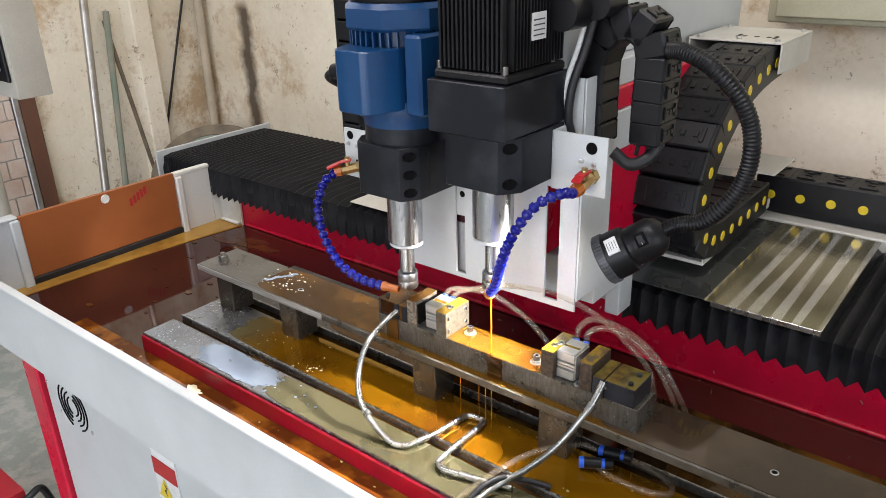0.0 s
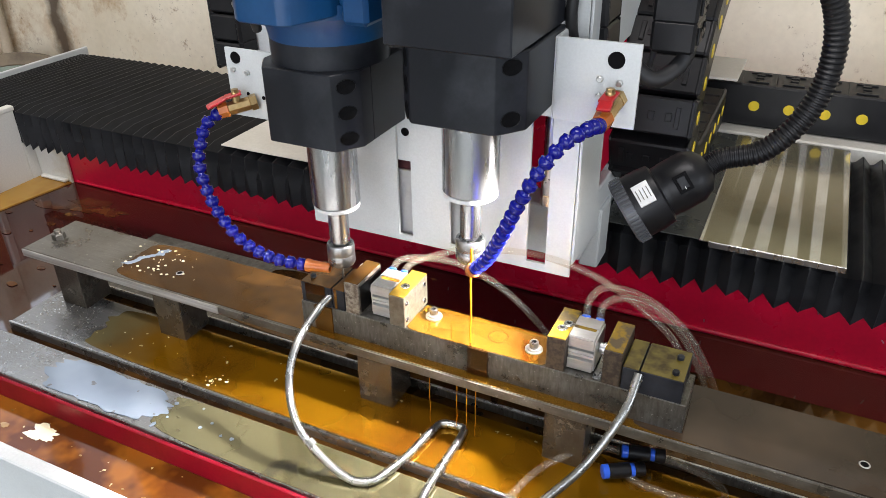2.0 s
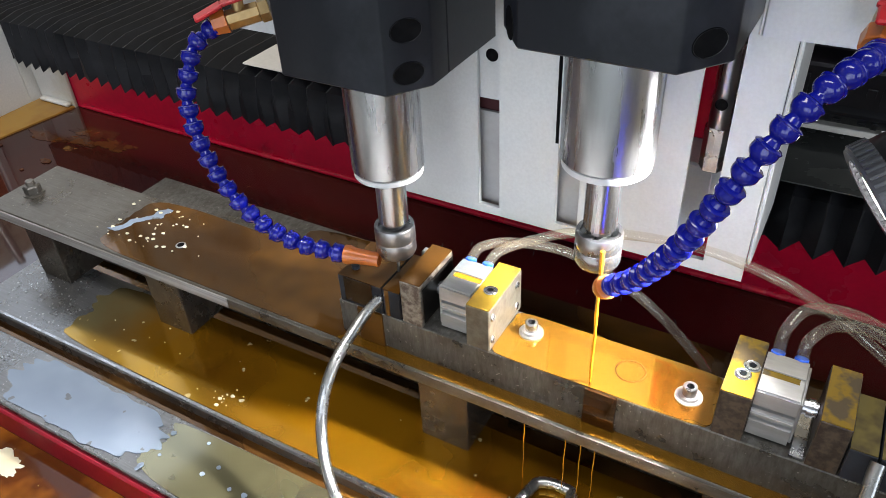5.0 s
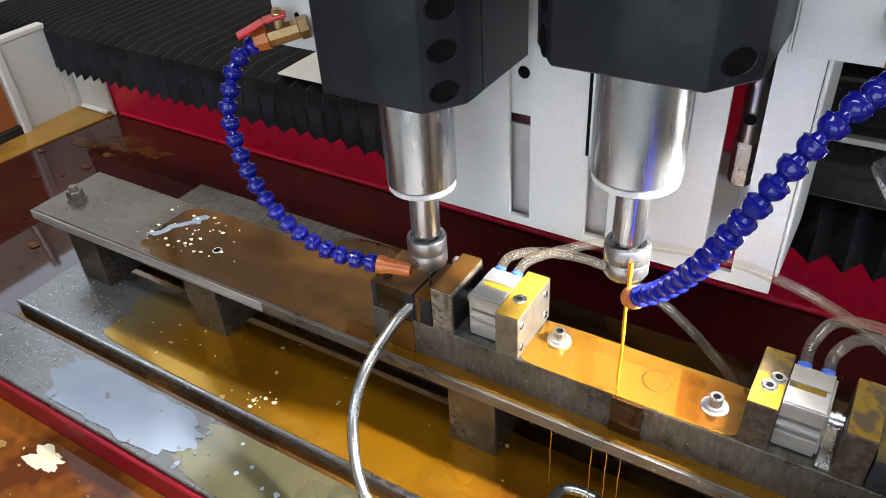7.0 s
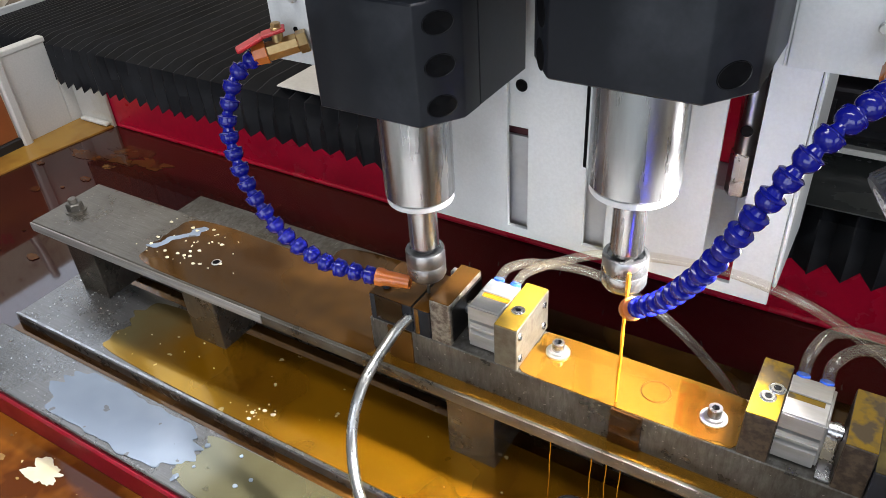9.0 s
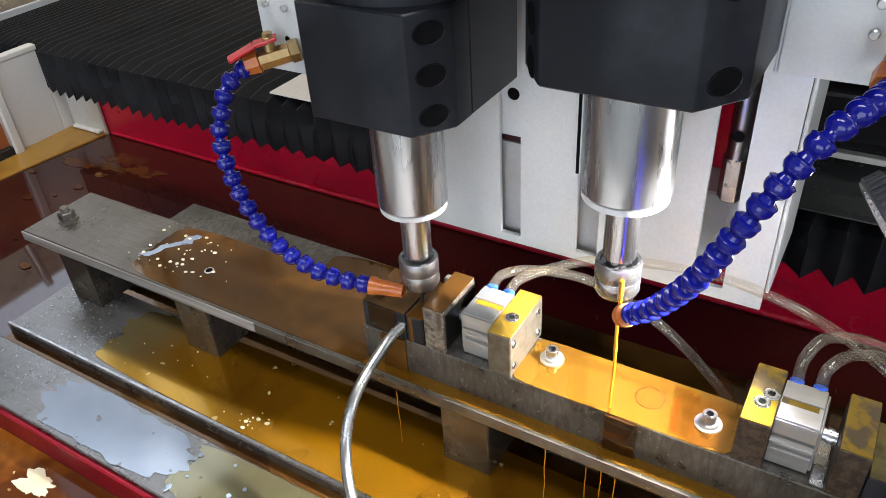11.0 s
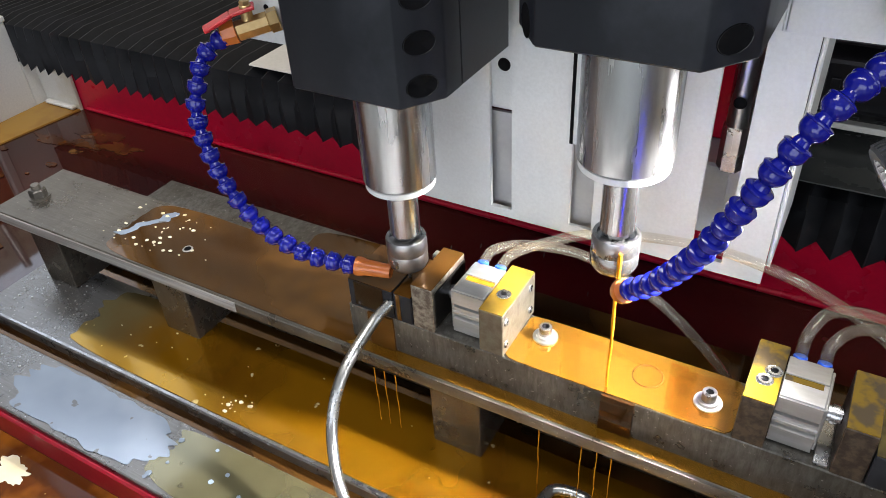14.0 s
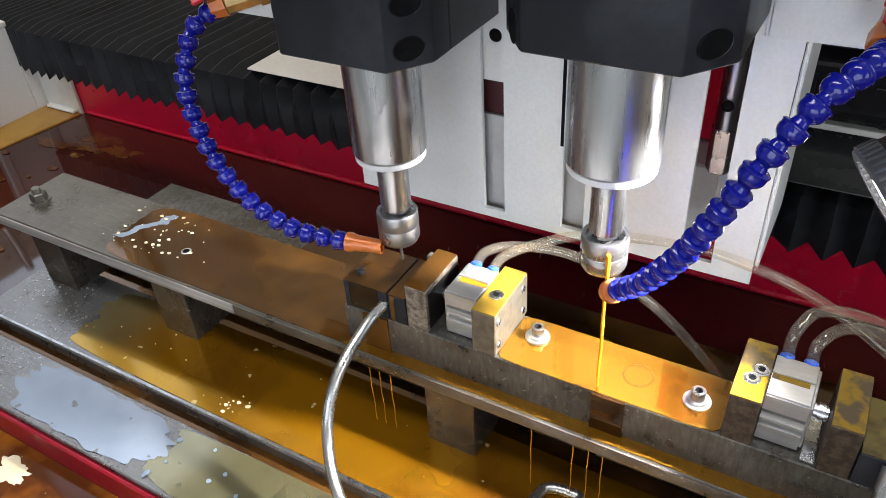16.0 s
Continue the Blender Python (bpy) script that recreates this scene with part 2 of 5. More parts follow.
def film(name, col, col2, rough=0.06, scale=14, lo=0.42, hi=0.62, speck=None, ior=1.38, tint=None, through_film=0.4, thin=None):
    m, nt, b, v = nodes(name)
    c = mix(nt, ramp(nt, noise_tex(nt, v, scale, 3), lo, hi), col, col2)
    if thin:
        # the film thins out towards one end
        x0, x1, pale = thin
        xyz = nt.nodes.new("ShaderNodeSeparateXYZ")
        nt.links.new(v, xyz.inputs[0])
        add = nt.nodes.new("ShaderNodeMath")
        add.operation = "MULTIPLY_ADD"
        nt.links.new(noise_tex(nt, v, 16, 4), add.inputs[0])
        add.inputs[1].default_value = 0.12
        nt.links.new(xyz.outputs["X"], add.inputs[2])
        c = mix(nt, ramp(nt, add.outputs[0], x0 + 0.06, x1 + 0.06), pale, c)
    if speck:
        c = mix(nt, ramp(nt, noise_tex(nt, v, 75, 2, 0.5), 0.71, 0.73, 0, 0.8), c, speck)
    nt.links.new(c, b.inputs["Base Color"])
    b.inputs["Roughness"].default_value, b.inputs["IOR"].default_value = rough, ior
    bump(nt, b, noise_tex(nt, v, 30, 2), 0.08, 0.001)
    if tint:
        # bright metal seen through the coloured film
        g = nt.nodes.new("ShaderNodeBsdfAnisotropic")
        g.inputs["Color"].default_value, g.inputs["Roughness"].default_value = (*tint, 1), 0.12
        x = nt.nodes.new("ShaderNodeMixShader")
        x.inputs[0].default_value = through_film
        out = nt.nodes["Material Output"]
        nt.links.new(b.outputs[0], x.inputs[1])
        nt.links.new(g.outputs[0], x.inputs[2])
        nt.links.new(x.outputs[0], out.inputs["Surface"])
    return m


OIL = tank_oil()
# Colours offset lamp falloff: darker on the near clamp base, brighter on the bed.
AMBER_LAMP_TONED = film("amber_coolant_lamp_toned", (0.110, 0.051, 0.004), (0.085, 0.036, 0.003), rough=0.03, ior=1.42, tint=(0.85, 0.45, 0.05), through_film=0.22)
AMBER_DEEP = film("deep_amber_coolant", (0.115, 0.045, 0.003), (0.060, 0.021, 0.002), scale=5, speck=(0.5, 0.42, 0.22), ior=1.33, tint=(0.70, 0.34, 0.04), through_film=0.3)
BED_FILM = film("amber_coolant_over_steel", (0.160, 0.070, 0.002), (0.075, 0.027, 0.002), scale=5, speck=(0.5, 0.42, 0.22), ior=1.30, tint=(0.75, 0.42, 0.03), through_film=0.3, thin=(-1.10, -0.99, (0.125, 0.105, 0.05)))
BROWN_FILM = film("brown_coolant", (0.020, 0.008, 0.0025), (0.125, 0.054, 0.009), scale=7, rough=0.035, lo=0.42, hi=0.66, ior=1.33, tint=(0.34, 0.17, 0.045), through_film=0.16)
BAR_END_FILM = film("grey_brown_coolant", (0.026, 0.016, 0.010), (0.048, 0.031, 0.019), scale=6, rough=0.05, ior=1.45)
DARK_POOL = film("dark_brown_pool", (0.016, 0.006, 0.002), (0.035, 0.013, 0.003), rough=0.02, ior=1.5)
OLIVE_FILM = film("thin_olive_coolant", (0.092, 0.085, 0.044), (0.055, 0.049, 0.024), rough=0.06, scale=7, lo=0.38, hi=0.66, speck=(0.04, 0.035, 0.025), tint=(0.44, 0.42, 0.27), through_film=0.28)
# The side window's pale blue reflection is painted into this base colour.
PALE_SHEEN = film("coolant_with_window_sheen", (0.25, 0.31, 0.385), (0.20, 0.25, 0.32), rough=0.06, scale=10, speck=(0.12, 0.12, 0.11))
# More orange than the oil in the rest of the tank.
FRONT_OIL = film("front_channel_orange_oil", (0.085, 0.022, 0.004), (0.24, 0.080, 0.009), scale=14, lo=0.45, hi=0.62, speck=(0.62, 0.48, 0.22), ior=1.27)
TANK_FOAM = film("brown_foam", (0.34, 0.21, 0.075), (0.20, 0.10, 0.03), rough=0.15, scale=40)
FOAM = film("foam", (0.75, 0.70, 0.5), (0.65, 0.55, 0.3), rough=0.3)
YELLOW_SKIN = film("even_yellow_oil_skin", (0.30, 0.185, 0.018), (0.21, 0.125, 0.016), rough=0.08, scale=34, tint=(0.7, 0.5, 0.1), through_film=0.15)
CLAMP_SKIN = film("olive_brown_oil_skin", (0.105, 0.080, 0.018), (0.040, 0.028, 0.010), rough=0.07, scale=36, lo=0.45, hi=0.62)
OIL_SKIN = film("mottled_yellow_oil_skin", (0.17, 0.104, 0.007), (0.065, 0.046, 0.024), rough=0.1, scale=62, lo=0.47, hi=0.60)
STREAM = film("orange_coolant_stream", (0.50, 0.20, 0.008), (0.40, 0.15, 0.006), scale=60)


def mirror_sheet():
    m, nt, b, v = nodes("smeared_sheet_with_reflections")
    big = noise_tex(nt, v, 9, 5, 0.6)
    # Mirrored light and dark stripes are painted into the colour; patches are smears.
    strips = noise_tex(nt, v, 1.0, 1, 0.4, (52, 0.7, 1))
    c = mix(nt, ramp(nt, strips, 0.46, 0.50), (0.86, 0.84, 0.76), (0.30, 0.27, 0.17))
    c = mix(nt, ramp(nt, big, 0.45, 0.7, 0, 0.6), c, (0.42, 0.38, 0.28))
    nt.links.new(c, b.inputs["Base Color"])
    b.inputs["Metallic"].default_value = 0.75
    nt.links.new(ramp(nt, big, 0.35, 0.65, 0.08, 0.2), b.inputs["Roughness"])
    return m


MIRROR = mirror_sheet()


def clear_tube():
    """Clear plastic: see-through, with gloss at the rim and a faint milky body."""
    m, nt, b, v = nodes("clear_plastic_tube")
    b.inputs["Base Color"].default_value = (0.72, 0.66, 0.55, 1)
    b.inputs["Roughness"].default_value = 0.12
    clear = nt.nodes.new("ShaderNodeBsdfTransparent")
    clear.inputs["Color"].default_value = (0.95, 0.91, 0.84, 1)
    gloss = nt.nodes.new("ShaderNodeBsdfAnisotropic")
    gloss.inputs["Color"].default_value, gloss.inputs["Roughness"].default_value = (0.95, 0.95, 0.93, 1), 0.06
    body = nt.nodes.new("ShaderNodeMixShader")
    body.inputs[0].default_value = 0.05
    nt.links.new(clear.outputs[0], body.inputs[1])
    nt.links.new(b.outputs[0], body.inputs[2])
    rim = nt.nodes.new("ShaderNodeLayerWeight")
    rim.inputs["Blend"].default_value = 0.35
    out = nt.nodes.new("ShaderNodeMixShader")
    nt.links.new(ramp(nt, rim.outputs["Facing"], 0.25, 1.0, 0.03, 0.5), out.inputs[0])
    nt.links.new(body.outputs[0], out.inputs[1])
    nt.links.new(gloss.outputs[0], out.inputs[2])
    nt.links.new(out.outputs[0], nt.nodes["Material Output"].inputs["Surface"])
    return m


TUBE = clear_tube()


def glow():
    m, nt, b, v = nodes("lit_lamp_lens")
    b.inputs["Emission Color"].default_value = (1, 0.97, 0.9, 1)
    b.inputs["Emission Strength"].default_value = 15
    return m


GLOW = glow()


# ---- building helpers ----
def bevel_new(bm, verts, width, seg=1):
    if width > 0:
        vs = set(verts)
        bmesh.ops.bevel(bm, geom=[e for e in bm.edges if e.verts[0] in vs and e.verts[1] in vs], offset=width, segments=seg, affect="EDGES", profile=0.7)


def box(x0, x1, y0, y1, z0, z1, bev=0.001, bm=None, seg=1, m=None):
    bm = bm or bmesh.new()
    t = bmesh.new()
    bmesh.ops.create_cube(t, size=1, matrix=Matrix.Translation(((x0 + x1) / 2, (y0 + y1) / 2, (z0 + z1) / 2)) @ Matrix.Diagonal((x1 - x0, y1 - y0, z1 - z0, 1)))
    if bev > 0:
        bmesh.ops.bevel(t, geom=t.edges[:], offset=bev, segments=seg, affect="EDGES", profile=0.7)
    return merge(bm, t, m)


def merge(bm, t, m=None):
    if m is not None:
        bmesh.ops.transform(t, matrix=m, verts=t.verts[:])
    index = {v: bm.verts.new(v.co) for v in t.verts}
    for f in t.faces:
        bm.faces.new([index[v] for v in f.verts])
    t.free()
    return bm


def aligned(p0, p1):
    d = Vector(p1) - Vector(p0)
    return Matrix.Translation(p0) @ d.to_track_quat("Z", "Y").to_matrix().to_4x4(), d.length


def lathe(profile, m=None, seg=32, bm=None):
    """Turns (radius, height) pairs about z."""
    bm = bm or bmesh.new()
    rings = []
    for r, z in profile:
        if r < 1e-6:
            rings.append([bm.verts.new((0, 0, z))])
        else:
            rings.append([bm.verts.new((r * math.cos(2 * math.pi * k / seg), r * math.sin(2 * math.pi * k / seg), z)) for k in range(seg)])
    made = [v for ring in rings for v in ring]
    for a, b in zip(rings, rings[1:]):
        for k in range(seg):
            j = (k + 1) % seg
            if len(a) == 1 and len(b) > 1:
                bm.faces.new((a[0], b[j], b[k]))
            elif len(b) == 1 and len(a) > 1:
                bm.faces.new((a[k], a[j], b[0]))
            elif len(a) > 1:
                bm.faces.new((a[k], a[j], b[j], b[k]))
    if m is not None:
        bmesh.ops.transform(bm, matrix=m, verts=made)
    return bm


def rod(p0, p1, r, bm=None, seg=24, bev=0.0006, r1=None):
    m, length = aligned(p0, p1)
    r1 = r if r1 is None else r1
    b = min(bev, r * 0.4, length * 0.3)
    return lathe([(0, 0), (r - b, 0), (r, b), (r1, length - b), (r1 - b, length), (0, length)], m, seg, bm)


def smooth_path(points, n=8):
    """Points along a soft curve through the given ones."""
    p = [Vector(q) for q in points]
    p = [2 * p[0] - p[1]] + p + [2 * p[-1] - p[-2]]
    out = []
    for i in range(1, len(p) - 2):
        for k in range(n):
            t = k / n
            a, b, c, d = p[i - 1:i + 3]
            out.append(0.5 * (2 * b + (c - a) * t + (2 * a - 5 * b + 4 * c - d) * t * t + (3 * b - a - 3 * c + d) * t ** 3))
    return out + [p[-2]]


def sweep(points, radius, seg=12, bm=None, wave=None):
    """A round tube along points; wave(i) scales the radius at point i."""
    bm = bm or bmesh.new()
    side = None
    rings = []
    for i, q in enumerate(points):
        a, b = points[max(i - 1, 0)], points[min(i + 1, len(points) - 1)]
        d = (b - a).normalized()
        if side is None:
            side = d.orthogonal().normalized()
        side = (side - d * side.dot(d)).normalized()
        up = d.cross(side)
        r = radius * (wave(i) if wave else 1)
        rings.append([bm.verts.new(q + r * (side * math.cos(2 * math.pi * k / seg) + up * math.sin(2 * math.pi * k / seg))) for k in range(seg)])
    for a, b in zip(rings, rings[1:]):
        for k in range(seg):
            j = (k + 1) % seg
            bm.faces.new((a[k], a[j], b[j], b[k]))
    bm.faces.new(rings[0][::-1])
    bm.faces.new(rings[-1])
    return bm


def prism(outline, z0, z1, bev=0.0, bm=None):
    """An upright prism over an outline of (x, y)."""
    t = bmesh.new()
    lo = [t.verts.new((x, y, z0)) for x, y in outline]
    hi = [t.verts.new((x, y, z1)) for x, y in outline]
    n = len(outline)
    t.faces.new(lo[::-1])
    t.faces.new(hi)
    for k in range(n):
        t.faces.new((lo[k], lo[(k + 1) % n], hi[(k + 1) % n], hi[k]))
    bmesh.ops.recalc_face_normals(t, faces=t.faces[:])
    if bev:
        bmesh.ops.bevel(t, geom=t.edges[:], offset=bev, segments=1, affect="EDGES")
    return merge(bm or bmesh.new(), t)


def mesh_of(name, bm, mat):
    me = bpy.data.meshes.new(name)
    bmesh.ops.recalc_face_normals(bm, faces=bm.faces[:])
    bm.to_mesh(me)
    bm.free()
    me.materials.append(mat)
    me.polygons.foreach_set("use_smooth", [True] * len(me.polygons))
    me.set_sharp_from_angle(angle=radians(32))
    return me


def thing(name, label, category, base=(0, 0, 0), group="", kind=""):
    e = new(name)
    e.location, e.empty_display_size = base, 0.02
    return tagged(e, label, category, group, kind)


def part(name, bm, mat, parent, label=""):
    ob = new(name, mesh_of(name, bm, mat))
    ob.parent = parent
    if parent.type == "EMPTY":
        ob.location = -parent.location
    return tagged(ob, label)


def single(name, bm, mat, label, category, group="", kind=""):
    return tagged(new(name, mesh_of(name, bm, mat)), label, category, group, kind)


def structure(name, bm, mat, label=""):
    return tagged(new(name, mesh_of(name, bm, mat)), label, "", "", "structure")


def blob(x0, x1, y0, y1, z, seed, thick=0.0008, wob=0.18, corner=4.0, n=72):
    """A puddle with an uneven rim that fills about the given rectangle."""
    cx, cy, hx, hy = (x0 + x1) / 2, (y0 + y1) / 2, (x1 - x0) / 2, (y1 - y0) / 2
    out = []
    for k in range(n):
        a = 2 * math.pi * k / n
        c, s = math.cos(a), math.sin(a)
        r = (abs(c) ** corner + abs(s) ** corner) ** (-1 / corner)
        w = 1 + wob * (noise.noise((c * 1.6 + seed, s * 1.6, seed * 2.3)) + 0.6 * noise.noise((c * 5 + seed, s * 5, seed)))
        out.append((cx + hx * r * c * w, cy + hy * r * s * w))
    return prism(out, z, z + thick)


# ---- the room ----
BACK, LEFT = 1.98, -2.90
structure("floor", box(LEFT - 2.5, 4.0, -4.0, BACK, -0.1, 0, 0), CONCRETE, "worn grey-green painted concrete workshop floor")
structure("ceiling", box(LEFT - 2.5, 4.0, -4.0, BACK, 3.6, 3.7, 0), GREY, "dusty plain workshop ceiling")
structure("wall_back", box(LEFT - 2.5, 4.2, BACK, BACK + 0.2, 0, 3.6, 0), PLASTER, "stained cream plaster wall with brown marks")
_b = box(LEFT - 0.2, LEFT, 1.205, BACK, 0, 1.75, 0)
box(LEFT - 0.2, LEFT, 1.205, BACK, 3.15, 3.6, 0, _b)
box(LEFT - 0.2, LEFT, 1.205, 1.22, 1.75, 3.15, 0, _b)
box(LEFT - 0.2, LEFT, 1.92, BACK, 1.75, 3.15, 0, _b)
win = thing("window_1", "high side window with a plain metal frame", "window", (LEFT, 1.57, 1.75), kind="structure")
for _y0, _y1, _z0, _z1 in ((1.22, 1.25, 1.75, 3.15), (1.89, 1.92, 1.75, 3.15), (1.25, 1.89, 1.75, 1.78), (1.25, 1.89, 3.12, 3.15)):
    part("window_frame", box(LEFT - 0.09, LEFT - 0.05, _y0, _y1, _z0, _z1, 0.003), ALU, win)
structure("lintel_left", box(LEFT - 0.2, LEFT, -0.6, 1.205, 2.3, 3.6, 0), PLASTER)
structure("wall_left", _b, PLASTER, "stained grey-cream plaster wall beside an opening")
structure("wall_left_outer", box(LEFT - 2.7, LEFT - 2.5, -4.0, BACK, 0, 3.6, 0), GREY, "plain grey wall beyond the opening")
structure("wall_left_near", box(LEFT - 0.2, LEFT, -4.0, -0.6, 0, 3.6, 0), GREY)
_b = box(4.0, 4.2, -4.0, -2.6, 0, 3.6, 0)
box(4.0, 4.2, 0.6, BACK, 0, 3.6, 0, _b)
box(4.0, 4.2, -2.6, 0.6, 0, 1.1, 0, _b)
box(4.0, 4.2, -2.6, 0.6, 2.9, 3.6, 0, _b)
structure("wall_right", _b, GREY)
_b = box(LEFT - 2.5, -2.0, -4.2, -4.0, 0, 3.6, 0)
box(2.6, 4.2, -4.2, -4.0, 0, 3.6, 0, _b)
box(-2.0, 2.6, -4.2, -4.0, 3.1, 3.6, 0, _b)
structure("wall_front", _b, GREY)
structure("ground", box(-12, 12, -20, -4.2, -0.12, -0.02, 0), CONCRETE)

# opening in the side wall: rust-brown board, metal frame strip, tiled pier
single("door_board", box(LEFT - 0.12, LEFT + 0.03, 1.145, 1.203, 0, 2.2, 0.003), WOOD, "rust-brown upright board beside the wall opening", "board")
single("frame_post", box(LEFT - 0.1, LEFT + 0.035, 1.120, 1.142, 0, 2.4, 0.003), ALU, "bright aluminium frame post beside the board", "post")
pier = tagged(structure("tiled_pier", box(LEFT - 0.25, LEFT + 0.02, 0.98, 1.118, 0, 3.6, 0.002), GREY, "pier faced with pale marbled tiles"), "", "")
for _k in range(32):
    for _y0, _y1 in (((0.981, 1.052), (1.056, 1.117)) if _k % 2 else ((0.981, 1.018), (1.022, 1.090), (1.094, 1.117))):
        part("tile", box(LEFT + 0.0203, LEFT + 0.027, _y0, _y1, 0.004 + 0.07 * _k, 0.070 + 0.07 * _k, 0.0015), TILE, pier)
single("wall_pilaster", prism([(LEFT, 1.60), (LEFT + 0.05, 1.62), (LEFT + 0.05, 1.70), (LEFT, 1.72)], 0, 3.6, 0.004), PLASTER, "plaster pilaster on the stained wall", "pilaster", kind="structure")


def leaning_pipe(name, p0, p1, r, mat, label):
    bm = rod(p0, p1, r, seg=20, bev=0.002)
    lathe([(r * 0.72, 0.0), (r * 0.72, -0.02)], aligned(p1, Vector(p1) + Vector(p1) - Vector(p0))[0], 20, bm)
    single(name, bm, mat, label, "pipe")


leaning_pipe("steel_pipe", (-2.741, 1.277, 0.0), (-2.868, 1.498, 1.75), 0.015, PIPE_STEEL, "shiny galvanised steel pipe leaning on the wall")
leaning_pipe("green_pipe", (-2.742, 1.364, 0.0), (-2.878, 1.535, 1.175), 0.012, PIPE_GREEN, "thin green-grey pipe leaning on the wall")
leaning_pipe("dark_rod", (-2.800, 1.660, 0.0), (-2.882, 1.522, 1.14), 0.008, BROWN_OLD, "thin dark rod leaning on the wall")
leaning_pipe("corner_pipe", (-2.87, 1.93, 0.0), (-2.87, 1.95, 3.5), 0.018, surf("painted_pipe", (0.52, 0.44, 0.33), rough=0.5, scale=5), "cream painted conduit pipe in the wall corner")
_b = sweep(smooth_path([(-2.885, 1.675, 0.57), (-2.885, 1.704, 0.666), (-2.885, 1.79, 0.93), (-2.885, 1.875, 1.187), (-2.885, 1.94, 1.39), (-2.885, 1.955, 1.8)]), 0.005)
single("wall_cable", _b, RUBBER, "black cable hanging down the plaster wall", "cable")
# round dirty object in the corner
wheel = thing("old_wheel", "dirty brown wheel leaning in the wall corner", "wheel", (-2.58, 1.70, 0.0))
_m = pose(-2.58, 1.70, 0.545, 30, 0, 38)
part("tyre", lathe([(0.16, -0.06), (0.20, -0.075), (0.235, -0.04), (0.235, 0.04), (0.20, 0.075), (0.16, 0.06), (0.16, -0.06)], _m, 48), BROWN_OLD, wheel)
part("rim", lathe([(0.02, 0.0), (0.12, 0.02), (0.155, 0.06), (0.16, 0.055), (0.15, 0.03), (0.02, -0.02)], _m, 48), PIPE_GREEN, wheel)
part("stand", lathe([(0, 0), (0.15, 0), (0.15, 0.40), (0.13, 0.44), (0, 0.44)], pose(-2.58, 1.70, 0), 32), BROWN_OLD, wheel)
# wall cabinet, control pendant, toolbox
wallbox = thing("wall_cabinet", "beige sheet-metal wall cabinet with a rim", "cabinet", (-0.2, 1.9, 1.23))
part("body", box(-0.550, 0.3, 1.86, BACK - 0.002, 1.224, 1.75, 0.004), OLIVE_ENAMEL, wallbox)
part("door", box(-0.530, 0.285, 1.845, 1.858, 1.238, 1.73, 0.003), OLIVE_ENAMEL, wallbox)

pend = thing("control_console", "pale grey control console with a dark screen on a post", "console", (-2.15, 0.80, 0))
part("housing", box(-2.35, -1.9, 0.76, 0.842, 1.09, 1.50, 0.006, seg=2), BEIGE, pend)
part("screen_bezel", box(-2.28, -1.915, 0.752, 0.759, 1.13, 1.46, 0.002), BLACK_PLASTIC, pend, "black screen bezel")
part("screen", box(-2.26, -1.935, 0.748, 0.751, 1.155, 1.44, 0.001), surf("dark_screen", (0.01, 0.012, 0.016), rough=0.08, relief=0), pend)
part("post", rod((-2.31, 0.80, 0.02), (-2.31, 0.80, 1.09), 0.025), BEIGE, pend)
part("foot_plate", lathe([(0, 0), (0.06, 0), (0.06, 0.015), (0.055, 0.02), (0, 0.02)], pose(-2.31, 0.80, 0), 32), BEIGE, pend)

tools = thing("tool_case", "red plastic tool case on the concrete floor", "tool case", (-1.92, 0.47, 0))
part("case", box(-2.10, -1.80, 0.30, 0.50, 0, 0.13, 0.012, seg=2), RED_DULL, tools)
part("lid", box(-2.105, -1.795, 0.295, 0.505, 0.132, 0.165, 0.01, seg=2), RED_DULL, tools)
part("handle", sweep(smooth_path([(-1.80, 0.47, 0.12), (-1.765, 0.50, 0.16), (-1.76, 0.53, 0.17), (-1.755, 0.545, 0.12)]), 0.009), RUBBER, tools, "black curved grip")

# ---- machine base and tank ----
OILZ = 0.720
base = thing("machine_base", "white and red sheet-metal cabinet of a drilling machine", "machine base", (-0.4, 0.9, 0))
part("carcass", box(-1.50, 0.9, 0.52, 1.60, 0.0, 0.655, 0.004), WHITE, base)
_b = box(-1.530, -1.470, 0.492, 0.545, 0.0, 0.656, 0.004)
box(-1.470, 0.9, 0.494, 0.52, 0.0, 0.05, 0.003, _b)
part("red_frame", _b, RED, base, "red painted frame post and plinth")
door = part("front_panel", box(-1.462, -0.30, 0.502, 0.519, 0.07, 0.655, 0.003), WHITE, base)
for _k in range(4):
    _pts = [Vector((-1.355 + (0.020 + 0.011 * _k) * math.cos(a), 0.5015, 0.600 + (0.020 + 0.011 * _k) * math.sin(a))) for a in [radians(d) for d in range(110, 251, 14)]]
    part("vent_slot", sweep(_pts, 0.0020, 8), HOLE, door)
    _pts = [Vector((-2.71 - q.x, q.y, q.z)) for q in _pts]
    part("vent_slot", sweep(_pts, 0.0020, 8), HOLE, door)
for _x, _z in ((-1.415, 0.565), (-1.295, 0.565), (-1.452, 0.62), (-1.452, 0.40), (-1.452, 0.10)):
    part("screw", lathe([(0, 0.003), (0.0035, 0.002), (0.004, 0)], aligned((_x, 0.502, _z), (_x, 0.40, _z))[0], 12), ZINC, door)
lab = part("warning_label", box(-1.069, -0.998, 0.4995, 0.5015, 0.475, 0.652, 0), LABEL, door, "white warning label with a red head and a yellow triangle")
part("red_band", box(-1.068, -0.999, 0.498, 0.4992, 0.588, 0.622, 0), PRINT_RED, lab)
_b = bmesh.new()
